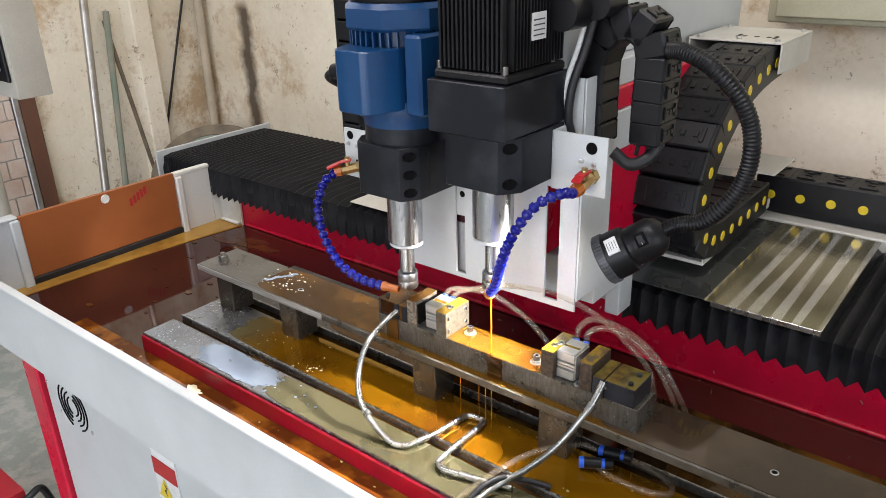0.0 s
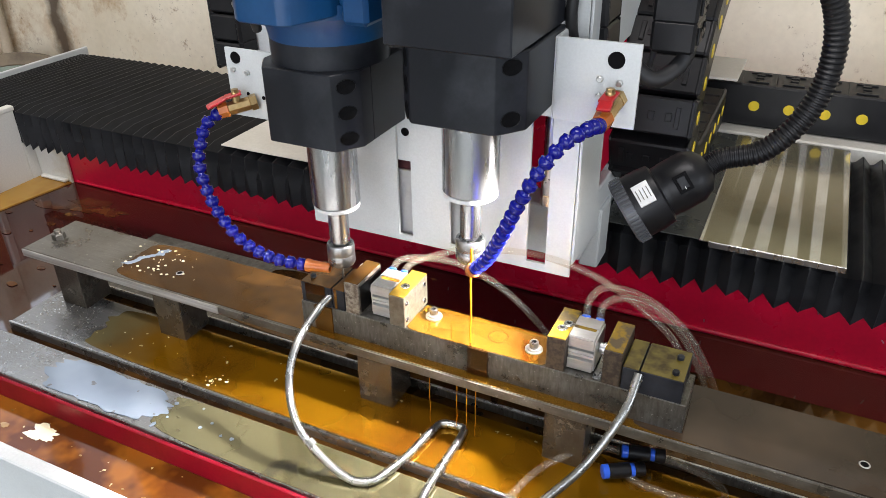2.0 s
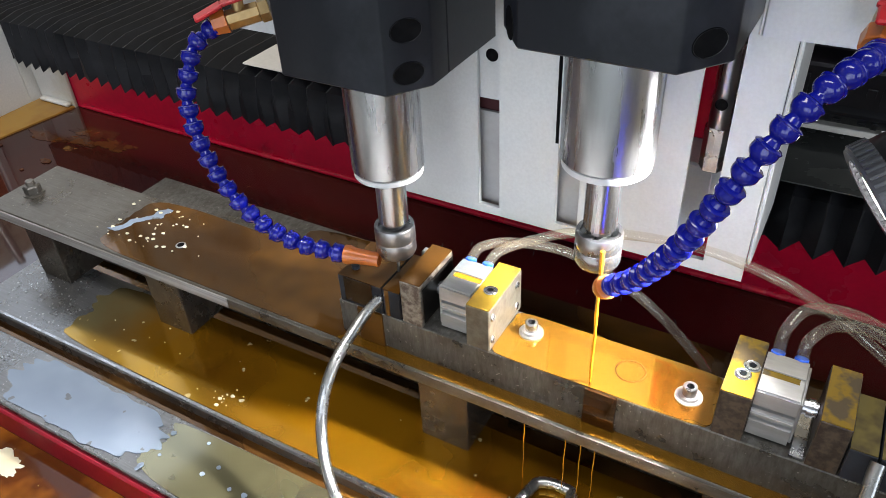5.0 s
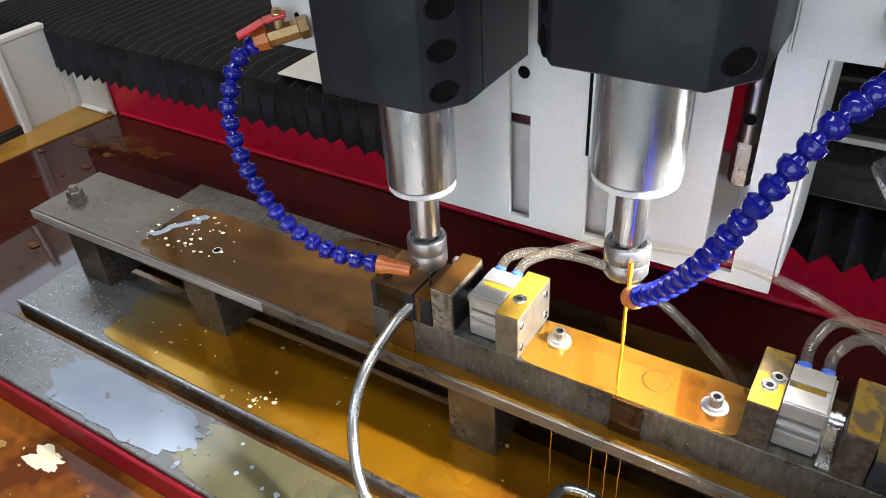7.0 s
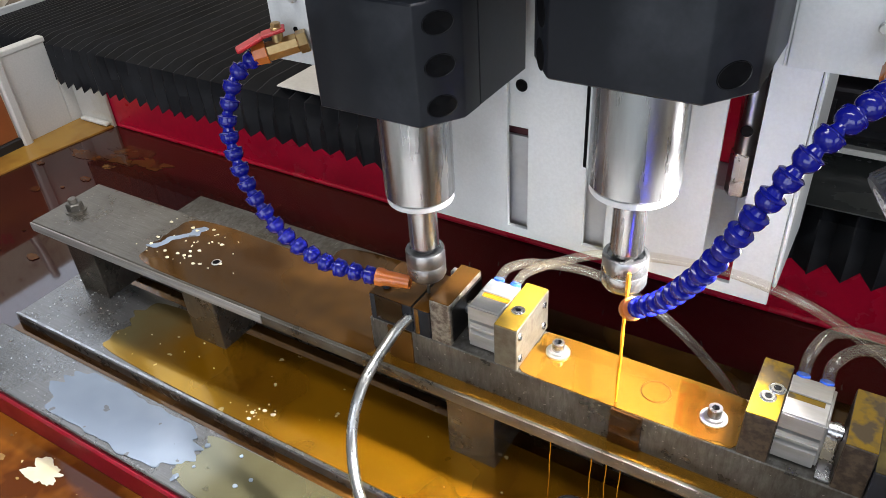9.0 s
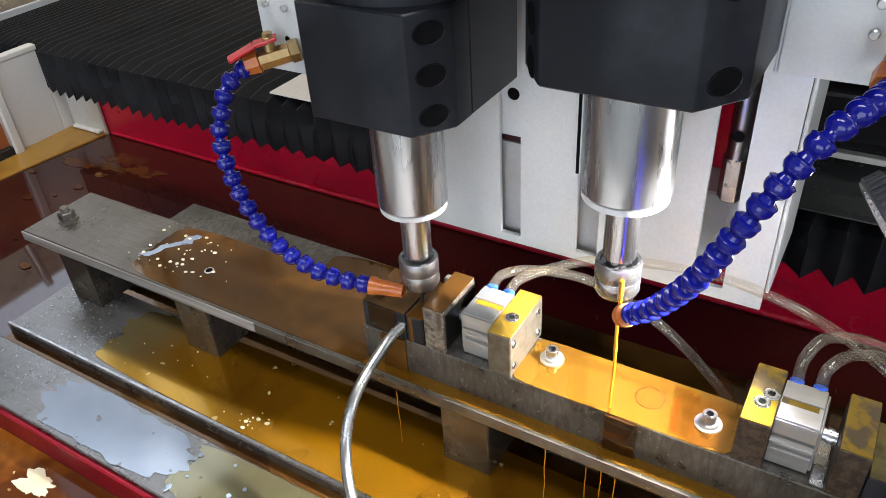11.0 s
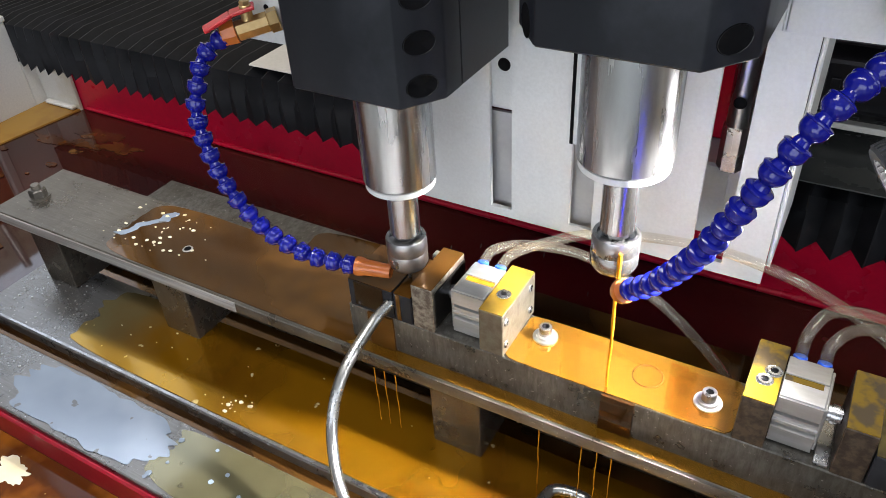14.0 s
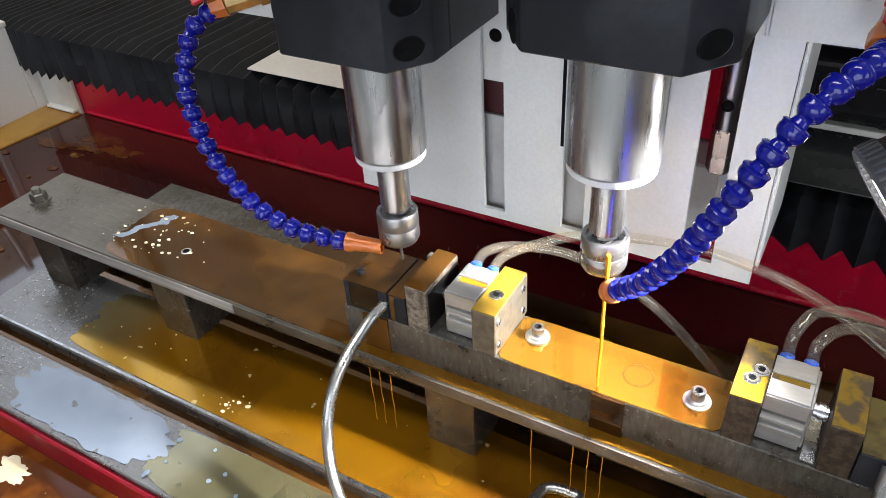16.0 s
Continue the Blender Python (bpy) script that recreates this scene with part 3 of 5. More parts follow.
_tv = [_b.verts.new(c) for c in ((-1.066, 0.4985, 0.540), (-1.019, 0.4985, 0.540), (-1.0425, 0.4985, 0.585))]
_b.faces.new(_tv)
part("triangle", _b, YELLOW, lab)
for _z in (0.527, 0.517, 0.507, 0.497):
    part("text_bar", box(-1.066, -1.022, 0.498, 0.4992, _z, _z + 0.004, 0), PRINT, lab)
_b = bmesh.new()
_tv = [_b.verts.new(c) for c in ((-1.046, 0.498, 0.575), (-1.038, 0.498, 0.563), (-1.046, 0.498, 0.559), (-1.038, 0.498, 0.545), (-1.040, 0.498, 0.558), (-1.034, 0.498, 0.567))]
_b.faces.new(_tv)
part("flash", _b, PRINT, lab)

tank = thing("oil_tank", "white sheet-metal coolant tray filled with brown oil", "tray", (-0.4, 0.8, 0.655))
part("tray_floor", box(-1.72, 0.9, 0.502, 1.14, 0.658, 0.668, 0), RED_DULL, tank)
part("front_guard", box(-1.72, 0.9, 0.448, 0.453, 0.721, 0.867, 0.001), WHITE, tank, "white folded splash guard")
part("guard_rim", box(-1.72, 0.9, 0.445, 0.460, 0.867, 0.871, 0.0015), WHITE, tank)
part("tank_front", box(-1.72, 0.9, 0.462, 0.470, 0.700, 0.80, 0.001), WHITE, tank)
_b = box(-1.714, -1.704, 0.470, 0.612, 0.668, 0.880, 0.002)
box(-1.722, -1.694, 0.470, 0.615, 0.880, 0.888, 0.003, _b)
box(-1.704, -1.690, 0.596, 0.616, 0.714, 0.880, 0.003, _b)
part("side_guard", _b, WHITE, tank)
_b = box(-1.706, -1.700, 1.005, 1.105, 0.668, 0.876, 0.001)
box(-1.716, -1.698, 1.003, 1.108, 0.872, 0.882, 0.004, _b, 3)
box(-1.700, -1.690, 1.003, 1.020, 0.714, 0.872, 0.003, _b)
part("side_post", _b, WHITE_DIRTY, tank, "white folded end sheet with oily foot")
_b = box(-1.706, -1.700, 1.1055, 1.1310, 0.668, 0.803, 0.001)
box(-1.700, -1.612, 1.1265, 1.1325, 0.668, 0.803, 0.001, _b)
box(-1.690, -1.618, 1.1150, 1.1262, OILZ + 0.0035, OILZ + 0.010, 0.002, _b)
part("corner_plate", _b, WHITE_DIRTY, tank, "white corner sheet below the bellows")
board = part("splash_board", box(-1.712, -1.700, 0.617, 1.002, 0.738, 0.883, 0.001), ORANGE_BOARD, tank, "orange-brown laminate board with a hole")
part("hole_rim", lathe([(0.0, 0.001), (0.009, 0.001), (0.010, 0.002), (0.011, 0)], aligned((-1.6998, 0.816, 0.868), (-1.5, 0.816, 0.868))[0], 20), surf("bright_hole", (0.7, 0.68, 0.64), rough=0.6, relief=0), board)
for _k in range(5):
    part("text_bar", box(-1.6998, -1.699, 0.875 + 0.010 * _k, 0.882 + 0.010 * _k, 0.832 + 0.005 * _k, 0.852 + 0.005 * _k, 0), PRINT_RED, board)
part("seal_strip", box(-1.712, -1.694, 0.612, 1.004, 0.700, 0.738, 0.002), RUBBER, tank, "black rubber seal strip")
part("side_ledge", prism([(-1.704, 0.47), (-1.664, 0.47), (-1.650, 0.80), (-1.634, 0.98), (-1.612, 1.1262), (-1.704, 1.1262)], 0.690, OILZ + 0.003, 0.001), film("oil_over_white_ledge", (0.36, 0.20, 0.035), (0.22, 0.10, 0.018), scale=9, rough=0.10), tank, "ledge under a thin yellow oil film")
oil = part("oil_surface", box(-1.703, 0.9, 0.471, 1.133, 0.702, OILZ, 0), OIL, tank, "still brown cutting oil")
part("front_channel", box(-1.45, 0.9, 0.471, 0.606, OILZ - 0.003, OILZ + 0.0006, 0), FRONT_OIL, tank, "orange oil in the front channel")
single("tank_back_wall", box(-1.72, 0.9, 1.134, 1.155, 0.60, 0.85, 0.003), RED, "glossy red painted rear tank wall", "tank wall")
single("waterline_bead", rod((-1.60, 1.133, OILZ + 0.004), (0.9, 1.133, OILZ + 0.004), 0.004), RED, "rounded red seam along the oil line", "seam")
for _k in range(14):
    _x = -0.9 + _k * 0.07 + random.uniform(-0.02, 0.02)
    _z = random.uniform(0.73, 0.80)
    single("metal_chip", rod((_x, 1.1335, _z), (_x + random.uniform(-0.004, 0.004), 1.131, _z + 0.006), 0.0009, seg=6), ZINC, "tiny metal chip stuck on red wall", "chip", "chips on the tank wall")

single("rear_beam", box(-0.86, 0.9, 1.16, 1.68, 0.60, 0.80, 0.004, box(-1.90, -0.861, 1.16, 1.46, 0.60, 0.795, 0.004)), RED, "red painted rear beam under the bellows", "beam")
single("rear_ledge", box(-0.45, 0.9, 1.545, 1.68, 0.802, 0.878, 0.003), CREAM, "cream sheet-metal ledge behind the bellows", "ledge")

# foam and floating spots on the oil
OIL_STAIN = film("orange_oil_patch", (0.085, 0.030, 0.009), (0.042, 0.013, 0.007), rough=0.05, scale=30)
for _k in range(78):
    _x, _y = random.uniform(-1.30, -0.3), random.uniform(0.478, 0.592)
    _big = _k % 4 == 0
    if _big:
        _x, _y = random.uniform(-1.62, -1.28), random.uniform(0.56, 1.0)
    _r = random.choice((0.0012, 0.0016, 0.002, 0.003, 0.004)) * (1.6 if _big else 1.0)
    single("foam_spot", blob(_x - _r * 1.6, _x + _r * 1.6, _y - _r, _y + _r, OILZ + 0.0008, _k * 1.7, 0.0005, 0.3, 2.0, 40), OIL_STAIN if _big else TANK_FOAM, "pale foam spot floating on brown oil", "foam", "foam on the oil")
single("foam_spot", blob(-1.062, -1.018, 0.566, 0.590, OILZ + 0.0008, 3.3, 0.0006, 0.55, 2.0, 60), FOAM, "cream foam flake floating on orange oil", "foam", "foam on the oil")
for _k, (_x, _y, _rx, _ry) in enumerate(((-1.50, 1.075, 0.045, 0.016), (-1.44, 1.06, 0.035, 0.018), (-1.57, 1.03, 0.040, 0.012), (-1.50, 1.045, 0.030, 0.010))):
    single("foam_spot", blob(_x - _rx, _x + _rx, _y - _ry, _y + _ry, OILZ + 0.0003 + 0.0001 * _k, 21.0 + 3.1 * _k, 0.0003, 0.6, 2.0, 70), OIL_STAIN, "orange streak drifting on dark oil", "foam", "foam on the oil")

# ---- slotted bed, legs, beam ----
BEDZ, BX0, BX1 = 0.756, -1.236, 0.85
bed = thing("slotted_bed", "steel slotted machine bed with red painted side", "machine bed", (-0.2, 0.8, 0.668))
part("bed_side", box(BX0, BX1, 0.612, 0.985, 0.668, 0.738, 0.002), RED_SHADED, bed, "red painted bed body")
_b = box(BX0, BX1, 0.6115, 0.678, 0.738, BEDZ, 0.0012)
part("bed_strip", _b, STEEL, bed, "bare ground steel strip")
part("red_edge", box(BX0 - 0.002, BX1, 0.6065, 0.6115, 0.668, BEDZ - 0.004, 0.002), RED_SHADED, bed)
part("bed_strip", box(BX0, BX1, 0.694, 0.797, 0.738, BEDZ, 0.0012), STEEL, bed)
part("bed_strip", box(BX0, BX1, 0.822, 0.985, 0.738, BEDZ, 0.0012), STEEL_DARK, bed)
part("slot_floor", box(BX0 + 0.002, BX1, 0.678, 0.694, 0.738, 0.744, 0), BROWN_FILM, bed, "dark slot")
part("slot_floor", box(BX0 + 0.002, BX1, 0.797, 0.822, 0.738, 0.744, 0), BROWN_FILM, bed, "dark slot")
part("slot_lip", box(BX0, BX1, 0.8222, 0.8255, BEDZ, BEDZ + 0.0015, 0.0005), CHROME, bed)
part("slot_lip", box(BX0, BX1, 0.6945, 0.698, BEDZ, BEDZ + 0.0015, 0.0005), CHROME, bed)

BEAMZ = 0.835
# Edge colour is raised to paint in the light caught by the bevel.
EDGE = surf("bright_edge_steel", (0.50, 0.49, 0.46), (0.24, 0.225, 0.20), rough=0.34, rough2=0.45, metal=0.5, scale=25, fine=300, relief=0.15, stretch=(0.15, 1, 4))
beam = thing("fixture_beam", "long flat steel bar on square steel legs", "bar", (-0.3, 0.81, BEDZ))
part("flat_bar", box(-1.262, 0.80, 0.764, 0.861, 0.8225, BEAMZ, 0.0014), STEEL_BAR, beam, "dark steel flat bar with worn edges")
part("front_edge", box(-1.2615, -0.90, 0.7620, 0.7639, 0.8235, 0.8347, 0.0009, seg=2), EDGE, beam, "worn front edge with the highlight in its colour")
part("wet_front_edge", box(-0.8995, 0.80, 0.7624, 0.7639, 0.8235, 0.8345, 0.0007, seg=2), STEEL_BAR, beam)
LEG_STEEL = worn_steel("dark_leg_steel", (0.15, 0.135, 0.11), (0.115, 0.10, 0.082), (0.060, 0.048, 0.035), metal=0.7, rough=0.28, grain=(1.0, 1.0, 0.5))
for _x in (-1.205, -1.017, -0.695, -0.461, -0.12, 0.2):
    part("leg", box(_x, _x + 0.046, 0.765, 0.812, BEDZ, 0.8225, 0.001), LEG_STEEL, beam)
single("support_pin", rod((-0.548, 0.842, BEDZ), (-0.548, 0.842, 0.8225), 0.005, seg=16), BLACK_ANOD, "black round pin under the steel bar", "pin")
bolt = thing("hex_bolt", "dark oily hex bolt with washer in the steel bar", "bolt", (-1.232, 0.805, BEAMZ))
part("washer", lathe([(0.0, 0.0), (0.012, 0), (0.012, 0.002), (0, 0.002)], pose(-1.232, 0.805, BEAMZ), 28), STEEL_BAR, bolt)
part("head", lathe([(0.0, 0.002), (0.0095, 0.002), (0.0095, 0.010), (0.008, 0.0115), (0, 0.0115)], pose(-1.232, 0.805, BEAMZ), 6), STEEL_DARK, bolt)
part("stud", rod((-1.232, 0.805, BEAMZ + 0.011), (-1.232, 0.805, BEAMZ + 0.017), 0.005, seg=16), STEEL_BAR, bolt)


def bar_hole(x, y):
    single("hole_rim", lathe([(0.0036, 0.0002), (0.0040, 0.0009), (0.0050, 0.0006), (0.0054, 0.0)], pose(x, y, BEAMZ + 0.0009), 24), EDGE, "bright rim round a drilled hole", "hole", kind="structure")
    single("drilled_hole", lathe([(0.0, 0.0003), (0.0026, 0.0003), (0.0028, 0.0008), (0.0034, 0.0008), (0.0038, 0.0)], pose(x, y, BEAMZ + 0.0009), 20), HOLE, "small drilled hole in the steel bar", "hole", kind="structure")


bar_hole(-0.157, 0.807)
bar_hole(-1.0, 0.805)


def puddle(name, bm, mat, label):
    return single(name, bm, mat, label, "puddle", kind="stuff")


puddle("beam_puddle", blob(-1.088, -0.70, 0.767, 0.8605, BEAMZ, 2.0, thick=0.0005, wob=0.05, corner=9, n=110), BROWN_FILM, "brown coolant film on the steel bar")
puddle("beam_puddle", blob(-0.775, -0.30, 0.7655, 0.777, BEAMZ, 4.0, wob=0.02, corner=12), AMBER_LAMP_TONED, "amber coolant along the bar edge")
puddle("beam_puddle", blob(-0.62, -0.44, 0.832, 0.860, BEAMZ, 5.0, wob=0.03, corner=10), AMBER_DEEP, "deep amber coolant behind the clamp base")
puddle("beam_puddle", blob(-0.37, 0.60, 0.766, 0.860, BEAMZ + 0.0003, 6.0, wob=0.012, corner=18, n=140), BAR_END_FILM, "grey-brown coolant film at the bar end")
puddle("pale_sheen_puddle", prism([(-1.090 + 0.034 * k / 23 + 0.003 * math.sin(k * 0.5) + g * (0.0030 + 0.0085 * abs(noise.noise((k * 0.27, g * 3.0, 1.7)))), 0.793 + 0.056 * k / 23) for g, ks in ((-1, range(24)), (1, range(23, -1, -1))) for k in ks], BEAMZ + 0.0002, BEAMZ + 0.0010), PALE_SHEEN, "coolant streak coloured pale like reflected daylight on the bar")
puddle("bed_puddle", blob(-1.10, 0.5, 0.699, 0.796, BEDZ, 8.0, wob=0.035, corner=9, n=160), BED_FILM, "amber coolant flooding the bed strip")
puddle("bed_puddle", blob(-0.97, 0.5, 0.8265, 0.984, BEDZ, 18.0, wob=0.02, corner=14, n=120), BROWN_FILM, "brown coolant flooding the rear bed strip")
puddle("bed_puddle", blob(-0.90, 0.5, 0.6125, 0.677, BEDZ, 9.0, wob=0.03, corner=10, n=120), OLIVE_FILM, "thin olive coolant film on the bed strip")
puddle("pale_sheen_puddle", blob(-1.086, -0.900, 0.617, 0.6765, BEDZ + 0.0002, 10.0, wob=0.26, corner=3.4, n=170), PALE_SHEEN, "coolant puddle coloured pale blue like reflected daylight on bare steel")
for _k in range(9):
    _x, _y, _r = random.uniform(-0.90, -0.78), random.uniform(0.618, 0.668), random.uniform(0.001, 0.0034)
    puddle("pale_sheen_drop", blob(_x - _r, _x + _r, _y - _r, _y + _r, BEDZ + 0.001, _k, 0.0006, 0.3, 2, 16), PALE_SHEEN, "coolant drop coloured pale like reflected daylight on the bed")
for _k in range(70):
    _x, _y = (random.gauss(-1.04, 0.03), random.uniform(0.785, 0.85)) if _k < 46 else ((random.gauss(-0.878, 0.014), random.gauss(0.712, 0.008)) if _k % 3 else (random.gauss(-1.0, 0.04), random.uniform(0.735, 0.77)))
    _z = BEAMZ + 0.0009 if _k < 46 else BEDZ + 0.0009
    _r = random.choice((0.0005, 0.0006, 0.0009, 0.0017))
    puddle("foam_bubble", blob(_x - _r * 1.3, _x + _r * 1.3, _y - _r, _y + _r, _z, _k * 0.9, 0.0005, 0.4, 2, 14), FOAM, "pale foam bubble on the coolant film")

_b = bmesh.new()
for _k in range(190):
    _x, _y = (random.uniform(-1.225, -1.11), random.uniform(0.70, 0.79)) if _k < 110 else (random.uniform(-1.22, -1.08), random.uniform(0.615, 0.668))
    _r = random.choice((0.0004, 0.0005, 0.0007, 0.0011))
    box(-_r, _r, -_r * 0.5, _r * 0.5, 0, _r * 0.8, 0, _b, m=pose(_x, _y, BEDZ, 0, 0, random.uniform(0, 180)))
single("metal_swarf", _b, ZINC, "fine metal swarf scattered on bare steel", "swarf", kind="stuff")

# ---- clamping fixture ----
SUBZ = 0.871
sub = thing("fixture_block", "rectangular steel fixture block bolted on the bar", "block", (-0.55, 0.80, BEAMZ))
part("ground_block", box(-0.776, -0.322, 0.777, 0.831, BEAMZ, SUBZ, 0.0008), STEEL_DARK, sub)
part("large_bore", lathe([(0.0102, 0.0), (0.0106, 0.0006), (0.0113, 0.0006), (0.0117, 0.0)], pose(-0.532, 0.806, SUBZ + 0.0004), 36), BROWN_FILM, sub, "rim of a filled bore")
puddle("clamp_puddle", blob(-0.634, -0.468, 0.7775, 0.8305, SUBZ, 12.0, thick=0.0006, wob=0.015, corner=16), AMBER_LAMP_TONED, "bright amber coolant film on the clamp base")
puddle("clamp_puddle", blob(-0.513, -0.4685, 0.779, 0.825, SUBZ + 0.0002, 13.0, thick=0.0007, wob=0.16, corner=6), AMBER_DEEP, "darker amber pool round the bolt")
puddle("clamp_run", prism([(-0.556, 0.7745), (-0.532, 0.7745), (-0.532, 0.7768), (-0.556, 0.7768)], BEAMZ + 0.0012, SUBZ), BROWN_FILM, "brown coolant running down the clamp base")
puddle("clamp_run", prism([(-0.756, 0.7748), (-0.732, 0.7748), (-0.732, 0.7768), (-0.756, 0.7768)], BEAMZ + 0.0012, SUBZ), BROWN_FILM, "brown coolant running down the clamp base")


def cap_screw(x, y, z, washer=True):
    s = thing("cap_screw", "zinc socket cap screw with washers on the clamp base", "screw", (x, y, z), "screws of the clamp base")
    part("wide_washer", lathe([(0.004, 0), (0.0098, 0), (0.0098, 0.0016), (0.004, 0.0016)], pose(x, y, z), 32), ZINC, s)
    part("spring_washer", lathe([(0.003, 0.0016), (0.0072, 0.0016), (0.0072, 0.004), (0.003, 0.004)], pose(x, y, z), 28), ZINC, s)
    part("head", lathe([(0.0, 0.004), (0.005, 0.004), (0.005, 0.011), (0.0046, 0.0115), (0.0028, 0.0115), (0.0028, 0.0075), (0, 0.0075)], pose(x, y, z), 24), NUT_STEEL, s)
    part("socket", lathe([(0.0, 0.0), (0.0027, 0.0), (0.0027, 0.0036), (0.0, 0.0002)], pose(x, y, z + 0.0077), 6), HOLE, s)


cap_screw(-0.614, 0.811, SUBZ + 0.0006)
cap_screw(-0.488, 0.800, SUBZ + 0.0006)


def sunk_screw(parent, p, toward, r=0.0042):
    m = aligned(p, Vector(p) + Vector(toward))[0]
    part("sunk_screw", lathe([(r * 1.35, 0.0001), (r * 1.2, 0.0006), (r * 1.05, 0.0004), (r, 0.0012), (r * 0.62, 0.0012), (r * 0.55, 0.0003), (0, 0.0003)], m, 20), CHROME, parent)
    part("socket", lathe([(r * 0.55, 0.0002), (r * 0.5, 0.0009), (0, 0.0009)], m, 6), HOLE, parent)


END_STEEL = surf("oil_yellowed_steel", (0.185, 0.170, 0.13), (0.12, 0.10, 0.068), rough=0.34, metal=0.65, scale=120, fine=420, relief=0.25)


def clamp_unit(sx, x_of, wet, where):
    """One clamp: block pair with the tube seat, sliding jaw, cylinder, end block. x_of maps a distance from the outer end to x."""
    def bx(a, b, y0, y1, z0, z1, bev=0.0008, bm=None):
        p, q = sorted((x_of(a), x_of(b)))
        return box(p, q, y0, y1, z0, z1, bev, bm)
    v = thing("clamp_block", "black steel block pair holding a metal tube, wet with " + wet, "block", (x_of(0.03), 0.80, SUBZ), "tube clamp blocks")
    part("fixed_block", bx(0.0, 0.0425, 0.777, 0.828, SUBZ, 0.8985), BLACK_ANOD, v)
    part("seat_block", bx(0.0435, 0.0600, 0.777, 0.828, SUBZ, 0.8985), BLACK_ANOD, v)
    for _a, _c in ((0.0005, 0.0420), (0.0440, 0.0595)):
        part("oil_skin", bx(_a, _c, 0.7775, 0.8275, 0.8985, 0.8991, 0), CLAMP_SKIN if sx > 0 else BROWN_FILM, v, "oil skin on the block top")
    part("clamped_tube", rod((x_of(0.041), 0.7755, 0.8880), (x_of(0.041), 0.8285, 0.8880), 0.0022, seg=14), ZINC, v, "thin metal tube in the seat")
    if sx < 0:
        part("back_stop", bx(0.0500, 0.0590, 0.8285, 0.8360, SUBZ, 0.9040, 0.001), ALU, v, "small bright stop behind the seat")
    for _y in ((0.786, 0.812) if sx > 0 else (0.790,)):
        part("screw_head", rod((x_of(0.010), _y, 0.8992), (x_of(0.010), _y, 0.9035), 0.0035, seg=14), BLACK_ANOD, v)
    if sx < 0:
        part("oil_run", bx(0.006, 0.034, 0.7762, 0.7769, 0.8745, 0.8990, 0.0003), DARK_POOL, v, "brown oil running down the front")
        part("oil_run", bx(0.0462, 0.0500, 0.7762, 0.7769, 0.8725, 0.8990, 0.0003), BROWN_FILM, v, "brown oil running down the front")
    j = thing("clamp_jaw", "rust-stained steel jaw block pushed by a cylinder", "block", (x_of(0.07), 0.80, SUBZ), "sliding jaws")
    part("jaw_body", bx(0.0610, 0.0800, 0.777, 0.830, SUBZ, 0.9135), STEEL_RUST_DARK if sx > 0 else STEEL_RUST, j)
    part("oil_skin", bx(0.0615, 0.0795, 0.7775, 0.8295, 0.9135, 0.9142, 0), OIL_SKIN if sx > 0 else BROWN_FILM, j, "oil skin on top")
    if sx < 0:
        part("wet_face", bx(0.0801, 0.0808, 0.7800, 0.8290, 0.8740, 0.9090, 0.0003), GREASE, j, "black wet face towards the cylinder")
    c = thing("air_cylinder", "compact aluminium air cylinder with grooved sides", "cylinder", (x_of(0.1), 0.80, SUBZ), "air cylinders")
    b = bmesh.new()
    y0, y1, z0, z1 = 0.786, 0.826, 0.8725, 0.912
    front = [(y0, z0), (y0, 0.8850), (y0 + 0.004, 0.8862), (y0 + 0.004, 0.8885), (y0 + 0.0005, 0.8893), (y0 + 0.0005, 0.8915), (y0 + 0.0018, 0.8920), (y0 + 0.0018, 0.8940), (y0 + 0.0005, 0.8945), (y0 + 0.0005, 0.8965), (y0 + 0.004, 0.8972), (y0 + 0.004, 0.8990), (y0, 0.9000), (y0, z1)]
    ring = front + [(2 * 0.806 - yy, zz) for yy, zz in reversed(front)]
    ends = [[b.verts.new((x_of(q), yy, zz)) for yy, zz in ring] for q in (0.0925, 0.1190)]
    b.faces.new(ends[0])
    b.faces.new(ends[1][::-1])
    for k in range(len(ring)):
        b.faces.new((ends[0][k], ends[0][k - 1], ends[1][k - 1], ends[1][k]))
    part("cylinder_body", b, ALU, c)
    b = bx(0.0925, 0.1190, y0 + 0.001, y0 + 0.016, z1, z1 + 0.0014, 0.0004)
    bx(0.0925, 0.1190, y0 + 0.022, y1 - 0.001, z1, z1 + 0.0014, 0.0004, b)
    part("top_rib", b, ALU, c)
    part("oil_patch", bx(0.0955, 0.1185, 0.8022, 0.8078, z1, z1 + 0.0006, 0), STREAM if sx < 0 else OIL_SKIN, c, "yellow oil left on top")
    part("cover_plate", bx(0.0905, 0.0925, 0.7875, 0.8245, 0.874, 0.911, 0.0006), ALU, c)
    part("piston_rod", rod((x_of(0.0800), 0.806, 0.893), (x_of(0.0905), 0.806, 0.893), 0.0055, seg=20), CHROME, c)
    part("rod_nut", lathe([(0, 0), (0.0066, 0), (0.0066, 0.004), (0, 0.004)], aligned((x_of(0.083), 0.806, 0.893), (x_of(0.087), 0.806, 0.893))[0], 20), CHROME, c)
    for q in (0.098, 0.113):
        f = part("air_fitting", rod((x_of(q), 0.8255, 0.9060), (x_of(q), 0.8285, 0.9130), 0.0046, seg=20), BLUE_FIT, c, "blue push-in air fitting")
    e = thing("end_block", "oil-yellowed steel end block with socket screws", "block", (x_of(0.13), 0.80, SUBZ), "end blocks")
    part("block_body", bx(0.1195, 0.1395, 0.777, 0.835, SUBZ, 0.9115), STEEL_RUST_DARK if sx > 0 else END_STEEL, e)
